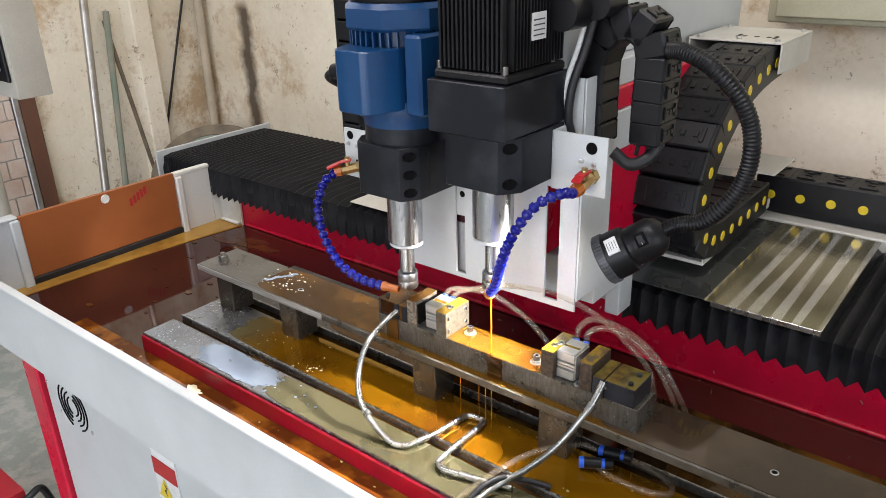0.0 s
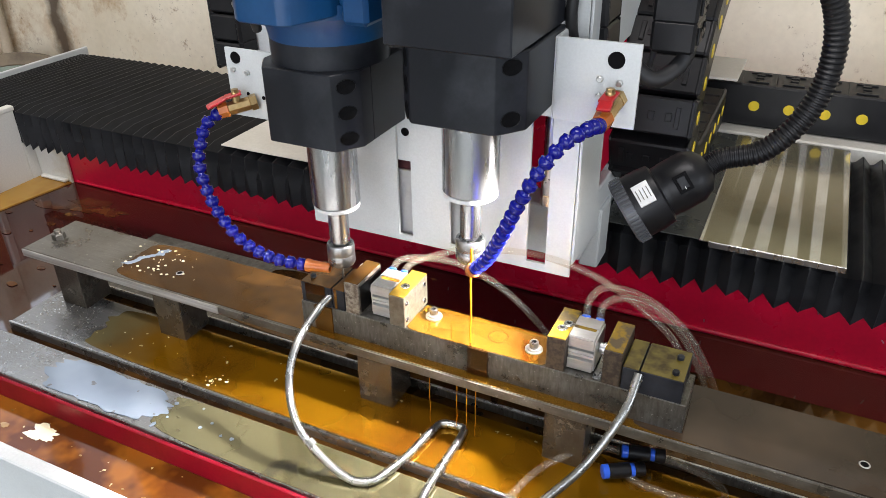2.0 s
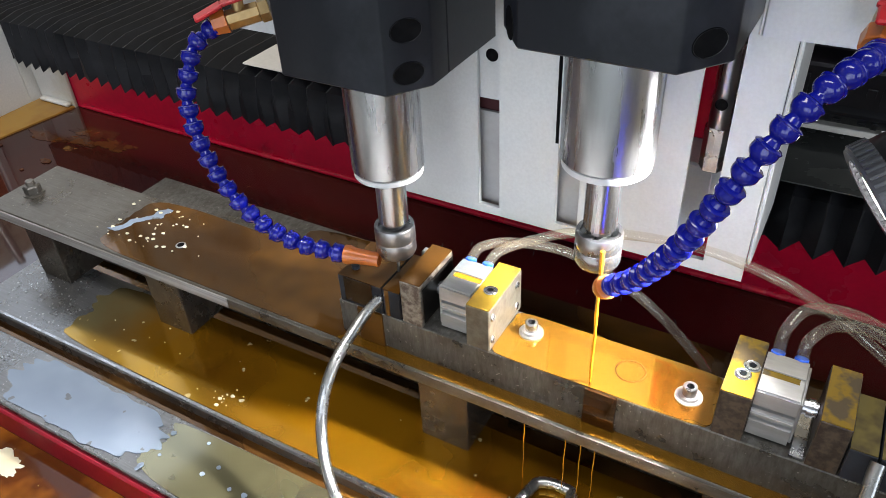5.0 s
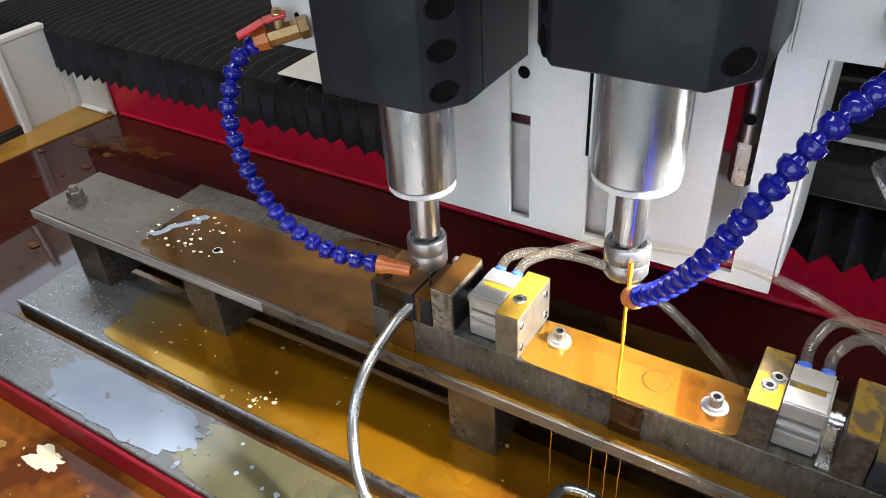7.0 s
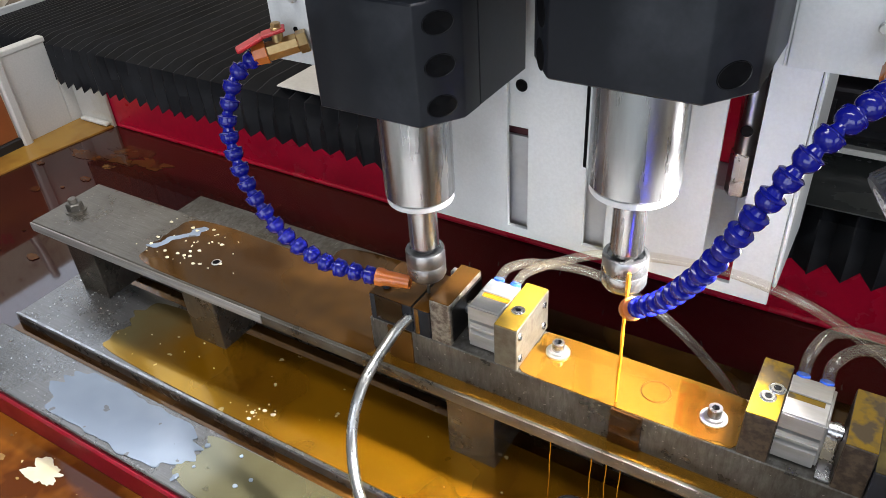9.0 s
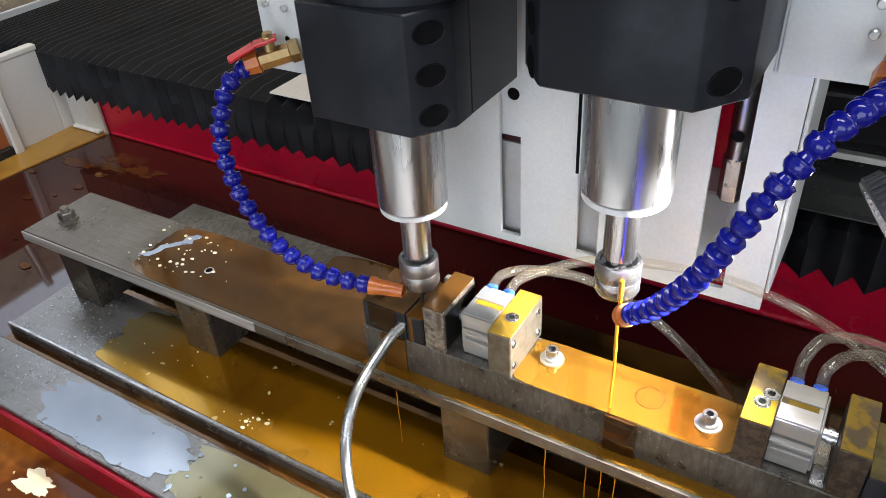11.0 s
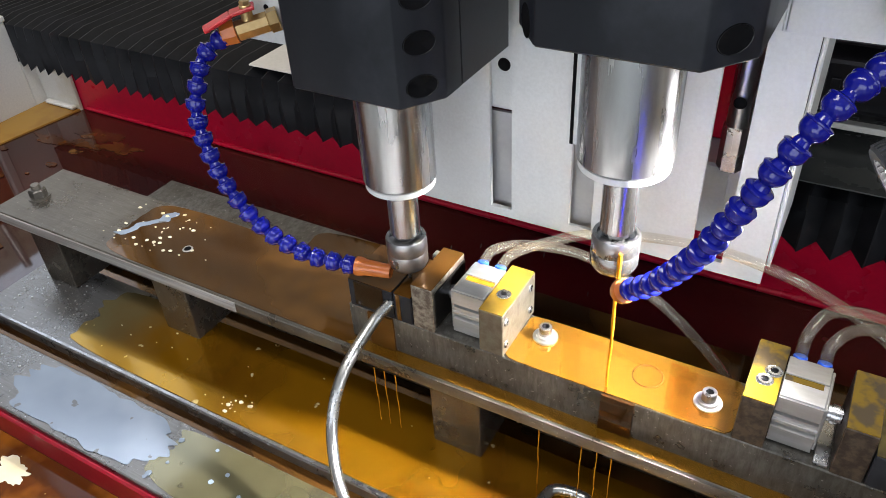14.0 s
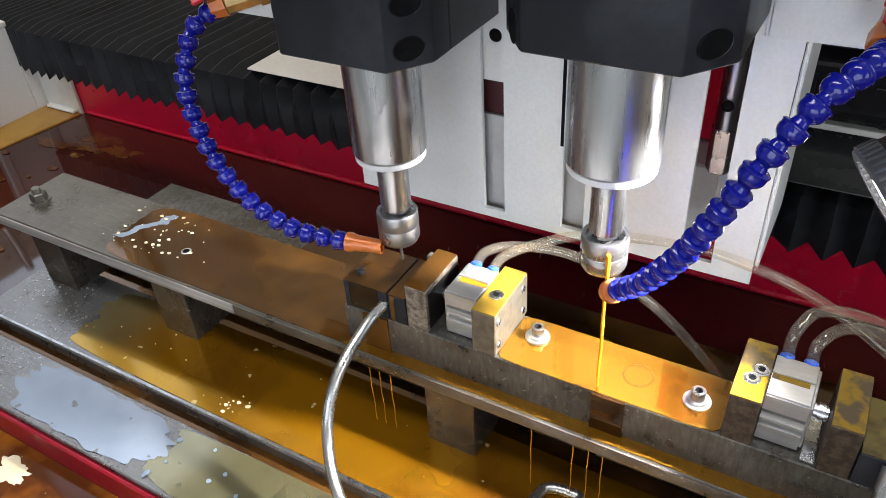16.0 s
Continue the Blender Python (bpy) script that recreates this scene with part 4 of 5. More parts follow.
    part("oil_skin", bx(0.1200, 0.1390, 0.7775, 0.8345, 0.9115, 0.9121, 0), OIL_SKIN if sx > 0 else YELLOW_SKIN, e, "yellow oil skin on top")
    sunk_screw(e, (x_of(0.1295), 0.800 if sx < 0 else 0.797, 0.9121), (0, 0, 1))
    if sx > 0:
        sunk_screw(e, (x_of(0.1255), 0.807, 0.9121), (0, 0, 1))
    else:
        for yy, zz in ((0.783, 0.902), (0.783, 0.880), (0.826, 0.902), (0.826, 0.880)):
            sunk_screw(e, (x_of(0.1395), yy, zz), (1, 0, 0), 0.0026)


clamp_unit(-1, lambda d: -0.7735 + d, "brown coolant", "a")
clamp_unit(1, lambda d: -0.3280 - d, "olive coolant", "b")
single("guide_plate", box(-0.418, -0.409, 0.779, 0.829, SUBZ, 0.8735, 0.0005), CHROME, "bright sliding strip under the jaw", "strip")

# steel tube bent over the bed, and a second one
NUT_RING = surf("dark_joint_steel", (0.20, 0.20, 0.19), rough=0.35, metal=0.9, scale=60)
_bt = thing("bent_steel_tube", "bent bright steel tube lying on the bed", "tube", (-0.62, 0.70, 0.757))
part("pipe", sweep(smooth_path([(-0.7335, 0.7775, 0.8870), (-0.7410, 0.7590, 0.8750), (-0.7430, 0.7160, 0.8540), (-0.7370, 0.6880, 0.8200), (-0.7060, 0.6570, 0.7960), (-0.668, 0.6465, 0.7730), (-0.633, 0.6430, 0.7615), (-0.612, 0.6500, 0.7615), (-0.604, 0.6650, 0.7615), (-0.594, 0.70, 0.7615), (-0.586, 0.750, 0.7615), (-0.580, 0.762, 0.7615), (-0.562, 0.765, 0.7615), (-0.553, 0.757, 0.7615), (-0.553, 0.70, 0.7615), (-0.552, 0.655, 0.7615), (-0.545, 0.645, 0.7615), (-0.53, 0.643, 0.7615), (-0.48, 0.656, 0.7615), (-0.44, 0.668, 0.7615)], 8), 0.0046, 14), TUBE_STEEL, _bt)
for _p, _q in (((-0.690, 0.6525, 0.7865), (-0.683, 0.6505, 0.7823)), ((-0.5528, 0.700, 0.7615), (-0.5525, 0.692, 0.7615))):
    part("joint_ring", rod(_p, _q, 0.0054, seg=20), NUT_RING, _bt, "darker joint ring")
single("straight_steel_tube", sweep(smooth_path([(-0.371, 0.775, 0.8965), (-0.376, 0.745, 0.868), (-0.40, 0.712, 0.82), (-0.43, 0.685, 0.785), (-0.455, 0.655, 0.767), (-0.465, 0.60, 0.7615)], 8), 0.0046, 14), TUBE_STEEL, "bright steel tube running down from a clamp", "tube")
single("black_hose", sweep(smooth_path([(-0.40, 0.700, 0.762), (-0.43, 0.685, 0.768), (-0.455, 0.660, 0.775), (-0.47, 0.62, 0.764), (-0.475, 0.56, 0.712)], 8), 0.004, 12), RUBBER, "thin black air hose beside the steel tube", "hose")


def air_tube(pts, label="clear plastic air tube from an air cylinder"):
    single("air_tube", sweep(smooth_path(pts, 8), 0.0041, 16), TUBE, label, "air tube", "clear air tubes")


air_tube([(-0.6755, 0.8283, 0.9125), (-0.670, 0.838, 0.920), (-0.650, 0.858, 0.917), (-0.605, 0.872, 0.910), (-0.546, 0.872, 0.886), (-0.495, 0.872, 0.842), (-0.470, 0.885, 0.79), (-0.455, 0.90, 0.760)])
air_tube([(-0.6605, 0.8283, 0.9125), (-0.655, 0.840, 0.919), (-0.635, 0.862, 0.922), (-0.60, 0.878, 0.930), (-0.53, 0.886, 0.938), (-0.476, 0.882, 0.936), (-0.434, 0.880, 0.925), (-0.394, 0.874, 0.908), (-0.353, 0.870, 0.878), (-0.340, 0.868, 0.846), (-0.335, 0.875, 0.79), (-0.33, 0.89, 0.760)])
air_tube([(-0.426, 0.8283, 0.9125), (-0.425, 0.833, 0.926), (-0.412, 0.852, 0.928), (-0.385, 0.872, 0.915), (-0.350, 0.885, 0.880), (-0.325, 0.89, 0.838), (-0.31, 0.895, 0.80), (-0.295, 0.905, 0.762)])
air_tube([(-0.441, 0.8283, 0.9125), (-0.440, 0.834, 0.930), (-0.428, 0.854, 0.936), (-0.392, 0.880, 0.918), (-0.348, 0.895, 0.880), (-0.315, 0.90, 0.83), (-0.290, 0.915, 0.762)])
tee = thing("tube_coupling", "black and blue push-in tube couplings on the bed", "coupling", (-0.39, 0.78, BEDZ))
for _a, _d in (((-0.392, 0.760, 0.768), (0.85, 0.5, 0)), ((-0.380, 0.795, 0.772), (0.95, 0.25, 0))):
    _a, _d = Vector(_a), Vector(_d).normalized()
    part("collar", rod(_a, _a + _d * 0.007, 0.0078, seg=18), BLUE_FIT, tee)
    part("coupling_body", rod(_a + _d * 0.007, _a + _d * 0.030, 0.0082, seg=18), BLACK_PLASTIC, tee)
    part("end_collar", rod(_a + _d * 0.030, _a + _d * 0.035, 0.0072, seg=18), BLUE_FIT, tee)
    part("end_cap", rod(_a + _d * 0.035, _a + _d * 0.046, 0.0078, seg=18), BLACK_PLASTIC, tee)
air_tube([(-0.382, 0.795, 0.771), (-0.41, 0.785, 0.773), (-0.45, 0.74, 0.770), (-0.47, 0.68, 0.768), (-0.485, 0.60, 0.764)], "clear plastic air tube lying on the bed")
air_tube([(-0.350, 0.806, 0.768), (-0.32, 0.81, 0.764), (-0.28, 0.80, 0.763), (-0.27, 0.78, 0.763), (-0.30, 0.765, 0.763), (-0.35, 0.765, 0.763), (-0.38, 0.775, 0.765)], "clear plastic air tube looped on the bed")
air_tube([(-0.36, 0.80, 0.765), (-0.345, 0.84, 0.764), (-0.33, 0.87, 0.764), (-0.30, 0.90, 0.763)], "clear plastic air tube looped on the bed")

# ---- drilling heads ----
def bored_block(x0, x1, y0, y1, z0, z1, ch, chy, bev=0.0012):
    return prism([(x0 + ch, y0), (x1 - ch, y0), (x1, y0 + chy), (x1, y1), (x0, y1), (x0, y0 + chy)], z0, z1, bev)


def corner_bores(parent, x1, y0, ch, chy, zs, r=0.0095):
    n = Vector((chy, -ch, 0)).normalized()
    for z in zs:
        p = Vector((x1 - ch * 0.5, y0 + chy * 0.5, z))
        low = Matrix.Translation(p) @ Matrix.Diagonal((1, 1, 0.70, 1)) @ Matrix.Translation(-p) @ aligned(p, p + n)[0]
        part("bolt_bore", lathe([(r * 1.1, 0.0), (r * 1.08, 0.0005), (r, 0.0003), (r * 0.98, 0.0002), (0, 0.0002)], low, 24), HOLE, parent)
        part("bore_rim", lathe([(r * 1.02, 0.0003), (r * 1.05, 0.0007), (r * 1.08, 0.0)], low, 28), RIM, parent)


RIM = surf("worn_black_edge", (0.013, 0.014, 0.016), rough=0.4, relief=0)


def spindle(h, x, y, sleeve_r, sleeve_z, top, nose_r, nut_r, nut_z0, nut_z1, tip):
    part("sleeve", lathe([(0, sleeve_z), (sleeve_r - 0.002, sleeve_z), (sleeve_r, sleeve_z + 0.002), (sleeve_r, top), (0, top)], pose(x, y, 0), 48), CHROME, h, "polished steel quill sleeve")
    part("seal_ring", lathe([(0, sleeve_z - 0.006), (sleeve_r * 0.84, sleeve_z - 0.006), (sleeve_r * 0.96, sleeve_z - 0.004), (sleeve_r * 0.96, sleeve_z), (0, sleeve_z)], pose(x, y, 0), 40), surf("pale_seal", (0.62, 0.62, 0.61), rough=0.4, relief=0), h, "pale seal ring")
    part("nose", lathe([(0, nut_z1), (nose_r * 0.8, nut_z1), (nose_r * 0.8, nut_z1 + 0.003), (nose_r, nut_z1 + 0.004), (nose_r, sleeve_z - 0.004), (0, sleeve_z - 0.004)], pose(x, y, 0), 36), CHROME, h)
    hh = nut_z1 - nut_z0
    part("collet_nut", lathe([(0, nut_z0), (nut_r * 0.62, nut_z0), (nut_r * 0.90, nut_z0), (nut_r * 0.97, nut_z0 + 0.0022), (nut_r, nut_z0 + 0.0032), (nut_r, nut_z0 + hh * 0.50), (nut_r * 0.985, nut_z0 + hh * 0.52), (nut_r, nut_z0 + hh * 0.54), (nut_r, nut_z1 - 0.0015), (nut_r * 0.96, nut_z1), (nut_r * 0.80, nut_z1), (nut_r * 0.78, nut_z1 - 0.002), (0, nut_z1 - 0.002)], pose(x, y, 0), 48), NUT_STEEL, h)
    part("drill_bit", lathe([(0, tip), (0.0013, tip + 0.0015), (0.0013, nut_z0 + 0.001), (0, nut_z0 + 0.001)], pose(x, y, 0), 12), STEEL_DARK, h)


def bracket(h, x0, x1, y, z0, z1, holes, studs):
    p = part("hose_bracket", box(x0, x1, y, y + 0.004, z0, z1, 0.0015, seg=2), WHITE, h, "white sheet-metal bracket")
    for hx, hz, r in holes:
        part("bracket_hole", lathe([(0, 0), (r, 0), (r * 1.08, 0.0004), (r * 1.1, 0)], aligned((hx, y - 0.0002, hz), (hx, y - 1, hz))[0], 24), HOLE, p)
    for hx, hz in studs:
        part("bracket_screw", rod((hx, y, hz), (hx, y - 0.005, hz), 0.0028, seg=12), ZINC, p)


def ball_valve(h, at, out, reach=1.0):
    """A small brass valve with a red lever; out is the way to the hose."""
    a, d = Vector(at), Vector(out).normalized()
    v = part("ball_valve", rod(a - d * 0.016, a + d * 0.010, 0.0082, seg=8), BRASS, h, "brass ball valve")
    part("valve_nut", rod(a - d * 0.024, a - d * 0.016, 0.0095, seg=6), BRASS, v)
    part("valve_stem", rod(a, a + Vector((0, 0, 0.018)), 0.0048, seg=12), BRASS, v)
    part("hose_nut", rod(a + d * 0.010, a + d * 0.022, 0.0098, seg=8, r1=0.0085), ORANGE_PLASTIC, v, "orange hose nut")
    s = Vector((d.x, d.y, 0)).normalized()
    s = (s + Vector((0, 0, -0.22))).normalized()
    mm = Matrix.Translation(a + Vector((0, 0, 0.0145))) @ s.to_track_quat("X", "Z").to_matrix().to_4x4()
    b = box(-0.007, 0.013, -0.0065, 0.0065, -0.001, 0.002, 0.0008, m=mm)
    box(0.012, 0.012 + 0.024 * reach, -0.0070, 0.0058, -0.0005, 0.0030, 0.0011, b, m=mm @ pose(0, 0, 0.001, 0, 9, 8))
    part("lever", b, RED_LEVER, v, "red lever")
    part("stem_nut", rod(a + Vector((0, 0, 0.0165)), a + Vector((0, 0, 0.0215)), 0.0042, seg=6), BRASS, v)


def cooling_fins(h, name, centre, r0, r1, z0, z1, n, mat):
    me = mesh_of(name, box(r0, r1, -0.0014, 0.0014, z0, z1, 0.0005), mat)
    for k in range(n):
        ob = new(name, me)
        ob.parent = h
        ob.matrix_basis = Matrix.Translation((centre[0] - h.location.x, centre[1] - h.location.y, -h.location.z)) @ Matrix.Rotation(2 * math.pi * k / n, 4, "Z")


# the feeding head with the blue motor
headL = thing("drilling_head", "drilling head with a blue geared motor and steel quill", "drill head", (-0.722, 0.80, 1.09), "drilling heads")
part("gearbox", bored_block(-0.779, -0.665, 0.742, 0.787, 1.086, 1.163, 0.018, 0.026), BLACK_ANOD, headL)
part("gearbox_rear", box(-0.779, -0.6655, 0.7875, 0.854, 1.086, 1.163, 0.001), BLACK_ANOD, headL)
corner_bores(headL, -0.665, 0.742, 0.018, 0.026, (1.098, 1.124, 1.150))
spindle(headL, -0.7275, 0.800, 0.0268, 0.998, 1.090, 0.0116, 0.0160, 0.919, 0.946, 0.897)
part("flange_ring", lathe([(0, 1.163), (0.060, 1.163), (0.060, 1.186), (0, 1.186)], pose(-0.722, 0.806, 0), 48), BLACK_ANOD, headL)
part("motor_neck", lathe([(0, 1.186), (0.060, 1.186), (0.062, 1.196), (0.066, 1.206), (0.070, 1.212), (0.070, 1.225), (0, 1.225)], pose(-0.722, 0.806, 0), 48), BLUE_MOTOR, headL, "blue motor end shield")
part("motor_body", lathe([(0, 1.225), (0.062, 1.225), (0.062, 1.322), (0, 1.322)], pose(-0.722, 0.806, 0), 48), BLUE_MOTOR, headL)
cooling_fins(headL, "cooling_fin", (-0.722, 0.806), 0.060, 0.073, 1.226, 1.318, 40, BLUE_MOTOR)
part("motor_pad", box(-0.668, -0.640, 0.745, 0.80, 1.210, 1.316, 0.004), BLUE_MOTOR, headL)
part("fan_cowl", lathe([(0, 1.318), (0.078, 1.318), (0.082, 1.322), (0.082, 1.346), (0.074, 1.353), (0, 1.353)], pose(-0.722, 0.806, 0) @ Matrix.Rotation(radians(22.5), 4, "Z"), 8), BLUE_MOTOR, headL, "octagonal blue fan cowl")
part("fan_cover", lathe([(0, 1.352), (0.068, 1.352), (0.070, 1.356), (0.070, 1.40), (0, 1.40)], pose(-0.722, 0.806, 0), 40), BLACK_PLASTIC, headL)
tb = part("terminal_box", prism([(-0.768, 0.742), (-0.754, 0.706), (-0.744, 0.698), (-0.700, 0.696), (-0.690, 0.702), (-0.676, 0.745), (-0.676, 0.775), (-0.768, 0.775)], 1.216, 1.298, 0.0015), BLUE_MOTOR, headL, "blue terminal box")
for _p in ((-0.694, 0.7040, 1.290), (-0.756, 0.7120, 1.228)):
    part("box_screw", lathe([(0, 0.003), (0.003, 0.002), (0.0035, 0)], aligned(_p, (_p[0] - 0.2, _p[1] - 1, _p[2]))[0], 12), ZINC, tb)
part("cable_gland", rod((-0.760, 0.745, 1.265), (-0.797, 0.742, 1.258), 0.011, seg=12), BLACK_PLASTIC, tb)
part("motor_cable", sweep(smooth_path([(-0.80, 0.742, 1.258), (-0.818, 0.752, 1.245), (-0.82, 0.80, 1.215), (-0.84, 0.84, 1.17)]), 0.0055), RUBBER, tb)
part("name_plate", box(-0.652, -0.650, 0.78, 0.82, 1.245, 1.30, 0.0005), ZINC, headL)
bracket(headL, -0.899, -0.779, 0.848, 1.060, 1.142, ((-0.884, 1.131, 0.0065), (-0.872, 1.089, 0.0022), (-0.850, 1.087, 0.0022)), ((-0.888, 1.117), (-0.868, 1.115)))
part("bracket_foot", box(-0.86, -0.779, 0.852, 0.858, 1.095, 1.14, 0.001), WHITE, headL)
ball_valve(headL, (-0.8765, 0.8300, 1.0785), (-0.72, -0.66, -0.18))

# the standing head with the black servo motor
headR = thing("drilling_head", "drilling head with a black finned servo motor and steel quill", "drill head", (-0.558, 0.80, 1.13), "drilling heads")
part("gearbox", bored_block(-0.619, -0.497, 0.742, 0.868, 1.133, 1.2045, 0.020, 0.026), BLACK_ANOD, headR)
corner_bores(headR, -0.497, 0.742, 0.020, 0.026, (1.146, 1.192))
for _z in (1.141, 1.165, 1.19):
    _p = Vector((-0.609, 0.755, _z))
    part("bolt_bore", lathe([(0.009, 0), (0.0085, 0.0004), (0, 0.0004)], aligned(_p, _p + Vector((-0.026, -0.02, 0)))[0], 20), HOLE, headR)
spindle(headR, -0.564, 0.800, 0.0287, 1.0485, 1.135, 0.0112, 0.0156, 0.968, 0.994, 0.962)
part("adapter_block", box(-0.617, -0.499, 0.730, 0.876, 1.2055, 1.272, 0.0015), BLACK_ANOD, headR)
part("motor_flange", box(-0.612, -0.502, 0.738, 0.874, 1.272, 1.284, 0.003), BLACK_PLASTIC, headR)
part("motor_core", box(-0.603, -0.511, 0.748, 0.872, 1.284, 1.52, 0.003), BLACK_PLASTIC, headR)
for _k in range(15):
    part("fin", box(-0.6025 + _k * 0.0065, -0.5995 + _k * 0.0065, 0.739, 0.748, 1.287, 1.52, 0), BLACK_PLASTIC, headR)
for _k in range(17):
    part("fin", box(-0.511, -0.502, 0.752 + _k * 0.007, 0.7545 + _k * 0.007, 1.287, 1.52, 0), BLACK_PLASTIC, headR)
for _p in ((-0.606, 0.744), (-0.508, 0.744), (-0.508, 0.850)):
    part("flange_screw", rod((_p[0], _p[1], 1.284), (_p[0], _p[1], 1.294), 0.0042, seg=14), STEEL_DARK, headR)
part("plug_housing", rod((-0.492, 0.90, 1.345), (-0.492, 0.84, 1.345), 0.022, seg=24), BLACK_PLASTIC, headR)
part("plug_housing", rod((-0.465, 0.93, 1.352), (-0.465, 0.88, 1.352), 0.018, seg=24), BLACK_PLASTIC, headR)
rl = part("rating_label", box(-0.5018, -0.5008, 0.790, 0.822, 1.318, 1.350, 0.0), LABEL, headR, "white rating label with unreadable print")
for _z in (1.345, 1.339, 1.333, 1.327):
    part("text_bar", box(-0.5006, -0.5000, 0.793, 0.817, _z - 0.004, _z - 0.0025, 0), PRINT, rl)
bracket(headR, -0.497, -0.417, 0.838, 1.121, 1.200, ((-0.439, 1.184, 0.0072),), ((-0.452, 1.166), (-0.434, 1.164), (-0.452, 1.150)))
part("bracket_flange", box(-0.4975, -0.494, 0.838, 0.90, 1.121, 1.200, 0.001), WHITE, headR)
ball_valve(headR, (-0.437, 0.818, 1.143), (-0.10, -0.90, -0.25), 0.5)

# white mounting plates behind the spindles
plates = thing("mounting_plate", "white painted slotted mounting plate behind the spindles", "plate", (-0.64, 0.888, 0.918))
for _x0, _x1, _z0, _z1 in ((-0.822, -0.697, 0.918, 1.26), (-0.697, -0.678, 0.918, 0.926), (-0.678, -0.628, 0.918, 1.26), (-0.628, -0.609, 0.918, 0.926), (-0.628, -0.609, 1.000, 1.26), (-0.609, -0.531, 0.918, 1.26), (-0.531, -0.508, 0.918, 0.928), (-0.531, -0.508, 1.105, 1.26), (-0.508, -0.479, 0.918, 1.26)):
    part("plate_strip", box(_x0, _x1, 0.885, 0.889, _z0, _z1, 0.0), WHITE, plates)
part("rear_plate", box(-0.80, -0.600, 0.897, 0.900, 0.914, 1.008, 0.0), surf("grey_backing", (0.42, 0.42, 0.41), rough=0.4, scale=8), plates, "grey backing plate behind the slots")
# The slide is machine red, painted near-black for the shade in the slots.
part("shaded_slide", box(-0.80, -0.60, 0.901, 0.905, 0.914, 1.2, 0.0), surf("shaded_red_slide", (0.05, 0.005, 0.008), rough=0.6, relief=0), plates, "red slide behind the slots, coloured dark for the shade")
part("seam", box(-0.6305, -0.6280, 0.8843, 0.8849, 1.000, 1.20, 0.0), HOLE, plates)
part("inner_plate", box(-0.524, -0.486, 0.950, 0.954, 0.94, 1.24, 0.001), WHITE, plates)
_ip = part("slide_plate", box(-0.80, -0.660, 0.8905, 0.8945, 1.019, 1.30, 0.0008), WHITE, headL, "white slide plate behind the slotted plate")
part("plate_hole", lathe([(0, 0), (0.0042, 0), (0.0047, 0.0004), (0.0052, 0)], aligned((-0.6868, 0.8903, 1.0555), (-0.6868, 0, 1.0555))[0], 20), HOLE, _ip)
part("side_flange", box(-0.4785, -0.4755, 0.885, 0.975, 0.935, 1.26, 0.001), WHITE, plates, "white folded side flange")
gr = thing("guide_rod", "bright steel guide rod behind the slotted plate", "rod", (-0.520, 0.93, 0.99))
part("shaft", rod((-0.521, 0.925, 1.0), (-0.521, 0.925, 1.25), 0.0085, seg=24), CHROME, gr)
part("hex_foot", lathe([(0, 0), (0.0098, 0), (0.0098, 0.035), (0, 0.035)], pose(-0.521, 0.925, 0.985), 6), NUT_STEEL, gr)
part("cross_hole", lathe([(0, 0), (0.004, 0), (0.0045, 0.001)], aligned((-0.521, 0.9165, 1.04), (-0.521, 0, 1.04))[0], 16), HOLE, gr)

# ---- column behind the heads ----
col = thing("machine_column", "white and red machine column carrying the heads", "column", (-0.65, 1.2, 0.80))
part("column_foot", box(-0.86, -0.503, 1.105, 1.50, 0.830, 0.962, 0.002), WHITE, col)
part("foot_bracket", box(-0.86, -0.490, 0.968, 1.104, 0.892, 0.960, 0.002), WHITE, col)
part("foot_cheek", box(-0.512, -0.486, 1.052, 1.10, 0.836, 0.925, 0.002), WHITE, col)
part("column_body", box(-0.82, -0.500, 1.005, 1.45, 0.962, 1.125, 0.003), RED, col, "red painted column body")
part("white_band", box(-0.825, -0.497, 1.000, 1.45, 1.125, 1.187, 0.002), WHITE, col)
part("red_band", box(-0.82, -0.500, 1.005, 1.30, 1.187, 1.222, 0.003), RED, col)
part("upper_panel", box(-0.82, -0.503, 1.002, 1.184, 1.222, 1.262, 0.002), WHITE, col)
part("ram", box(-0.82, -0.525, 0.905, 1.18, 1.262, 1.62, 0.003), WHITE, col)
part("rear_cover", box(-0.82, -0.565, 1.185, 1.74, 1.190, 1.42, 0.045, seg=5), WHITE, col, "white rounded rear cover")
part("slide_block", box(-0.80, -0.555, 0.906, 1.01, 0.975, 1.262, 0.002), RED, col)
part("foot_tray", box(-0.505, -0.405, 1.20, 1.56, 0.895, 0.902, 0.001), CREAM, col, "sheet-metal chain tray")
part("tray_lip", box(-0.408, -0.405, 1.20, 1.56, 0.902, 0.916, 0.0005), CREAM, col)

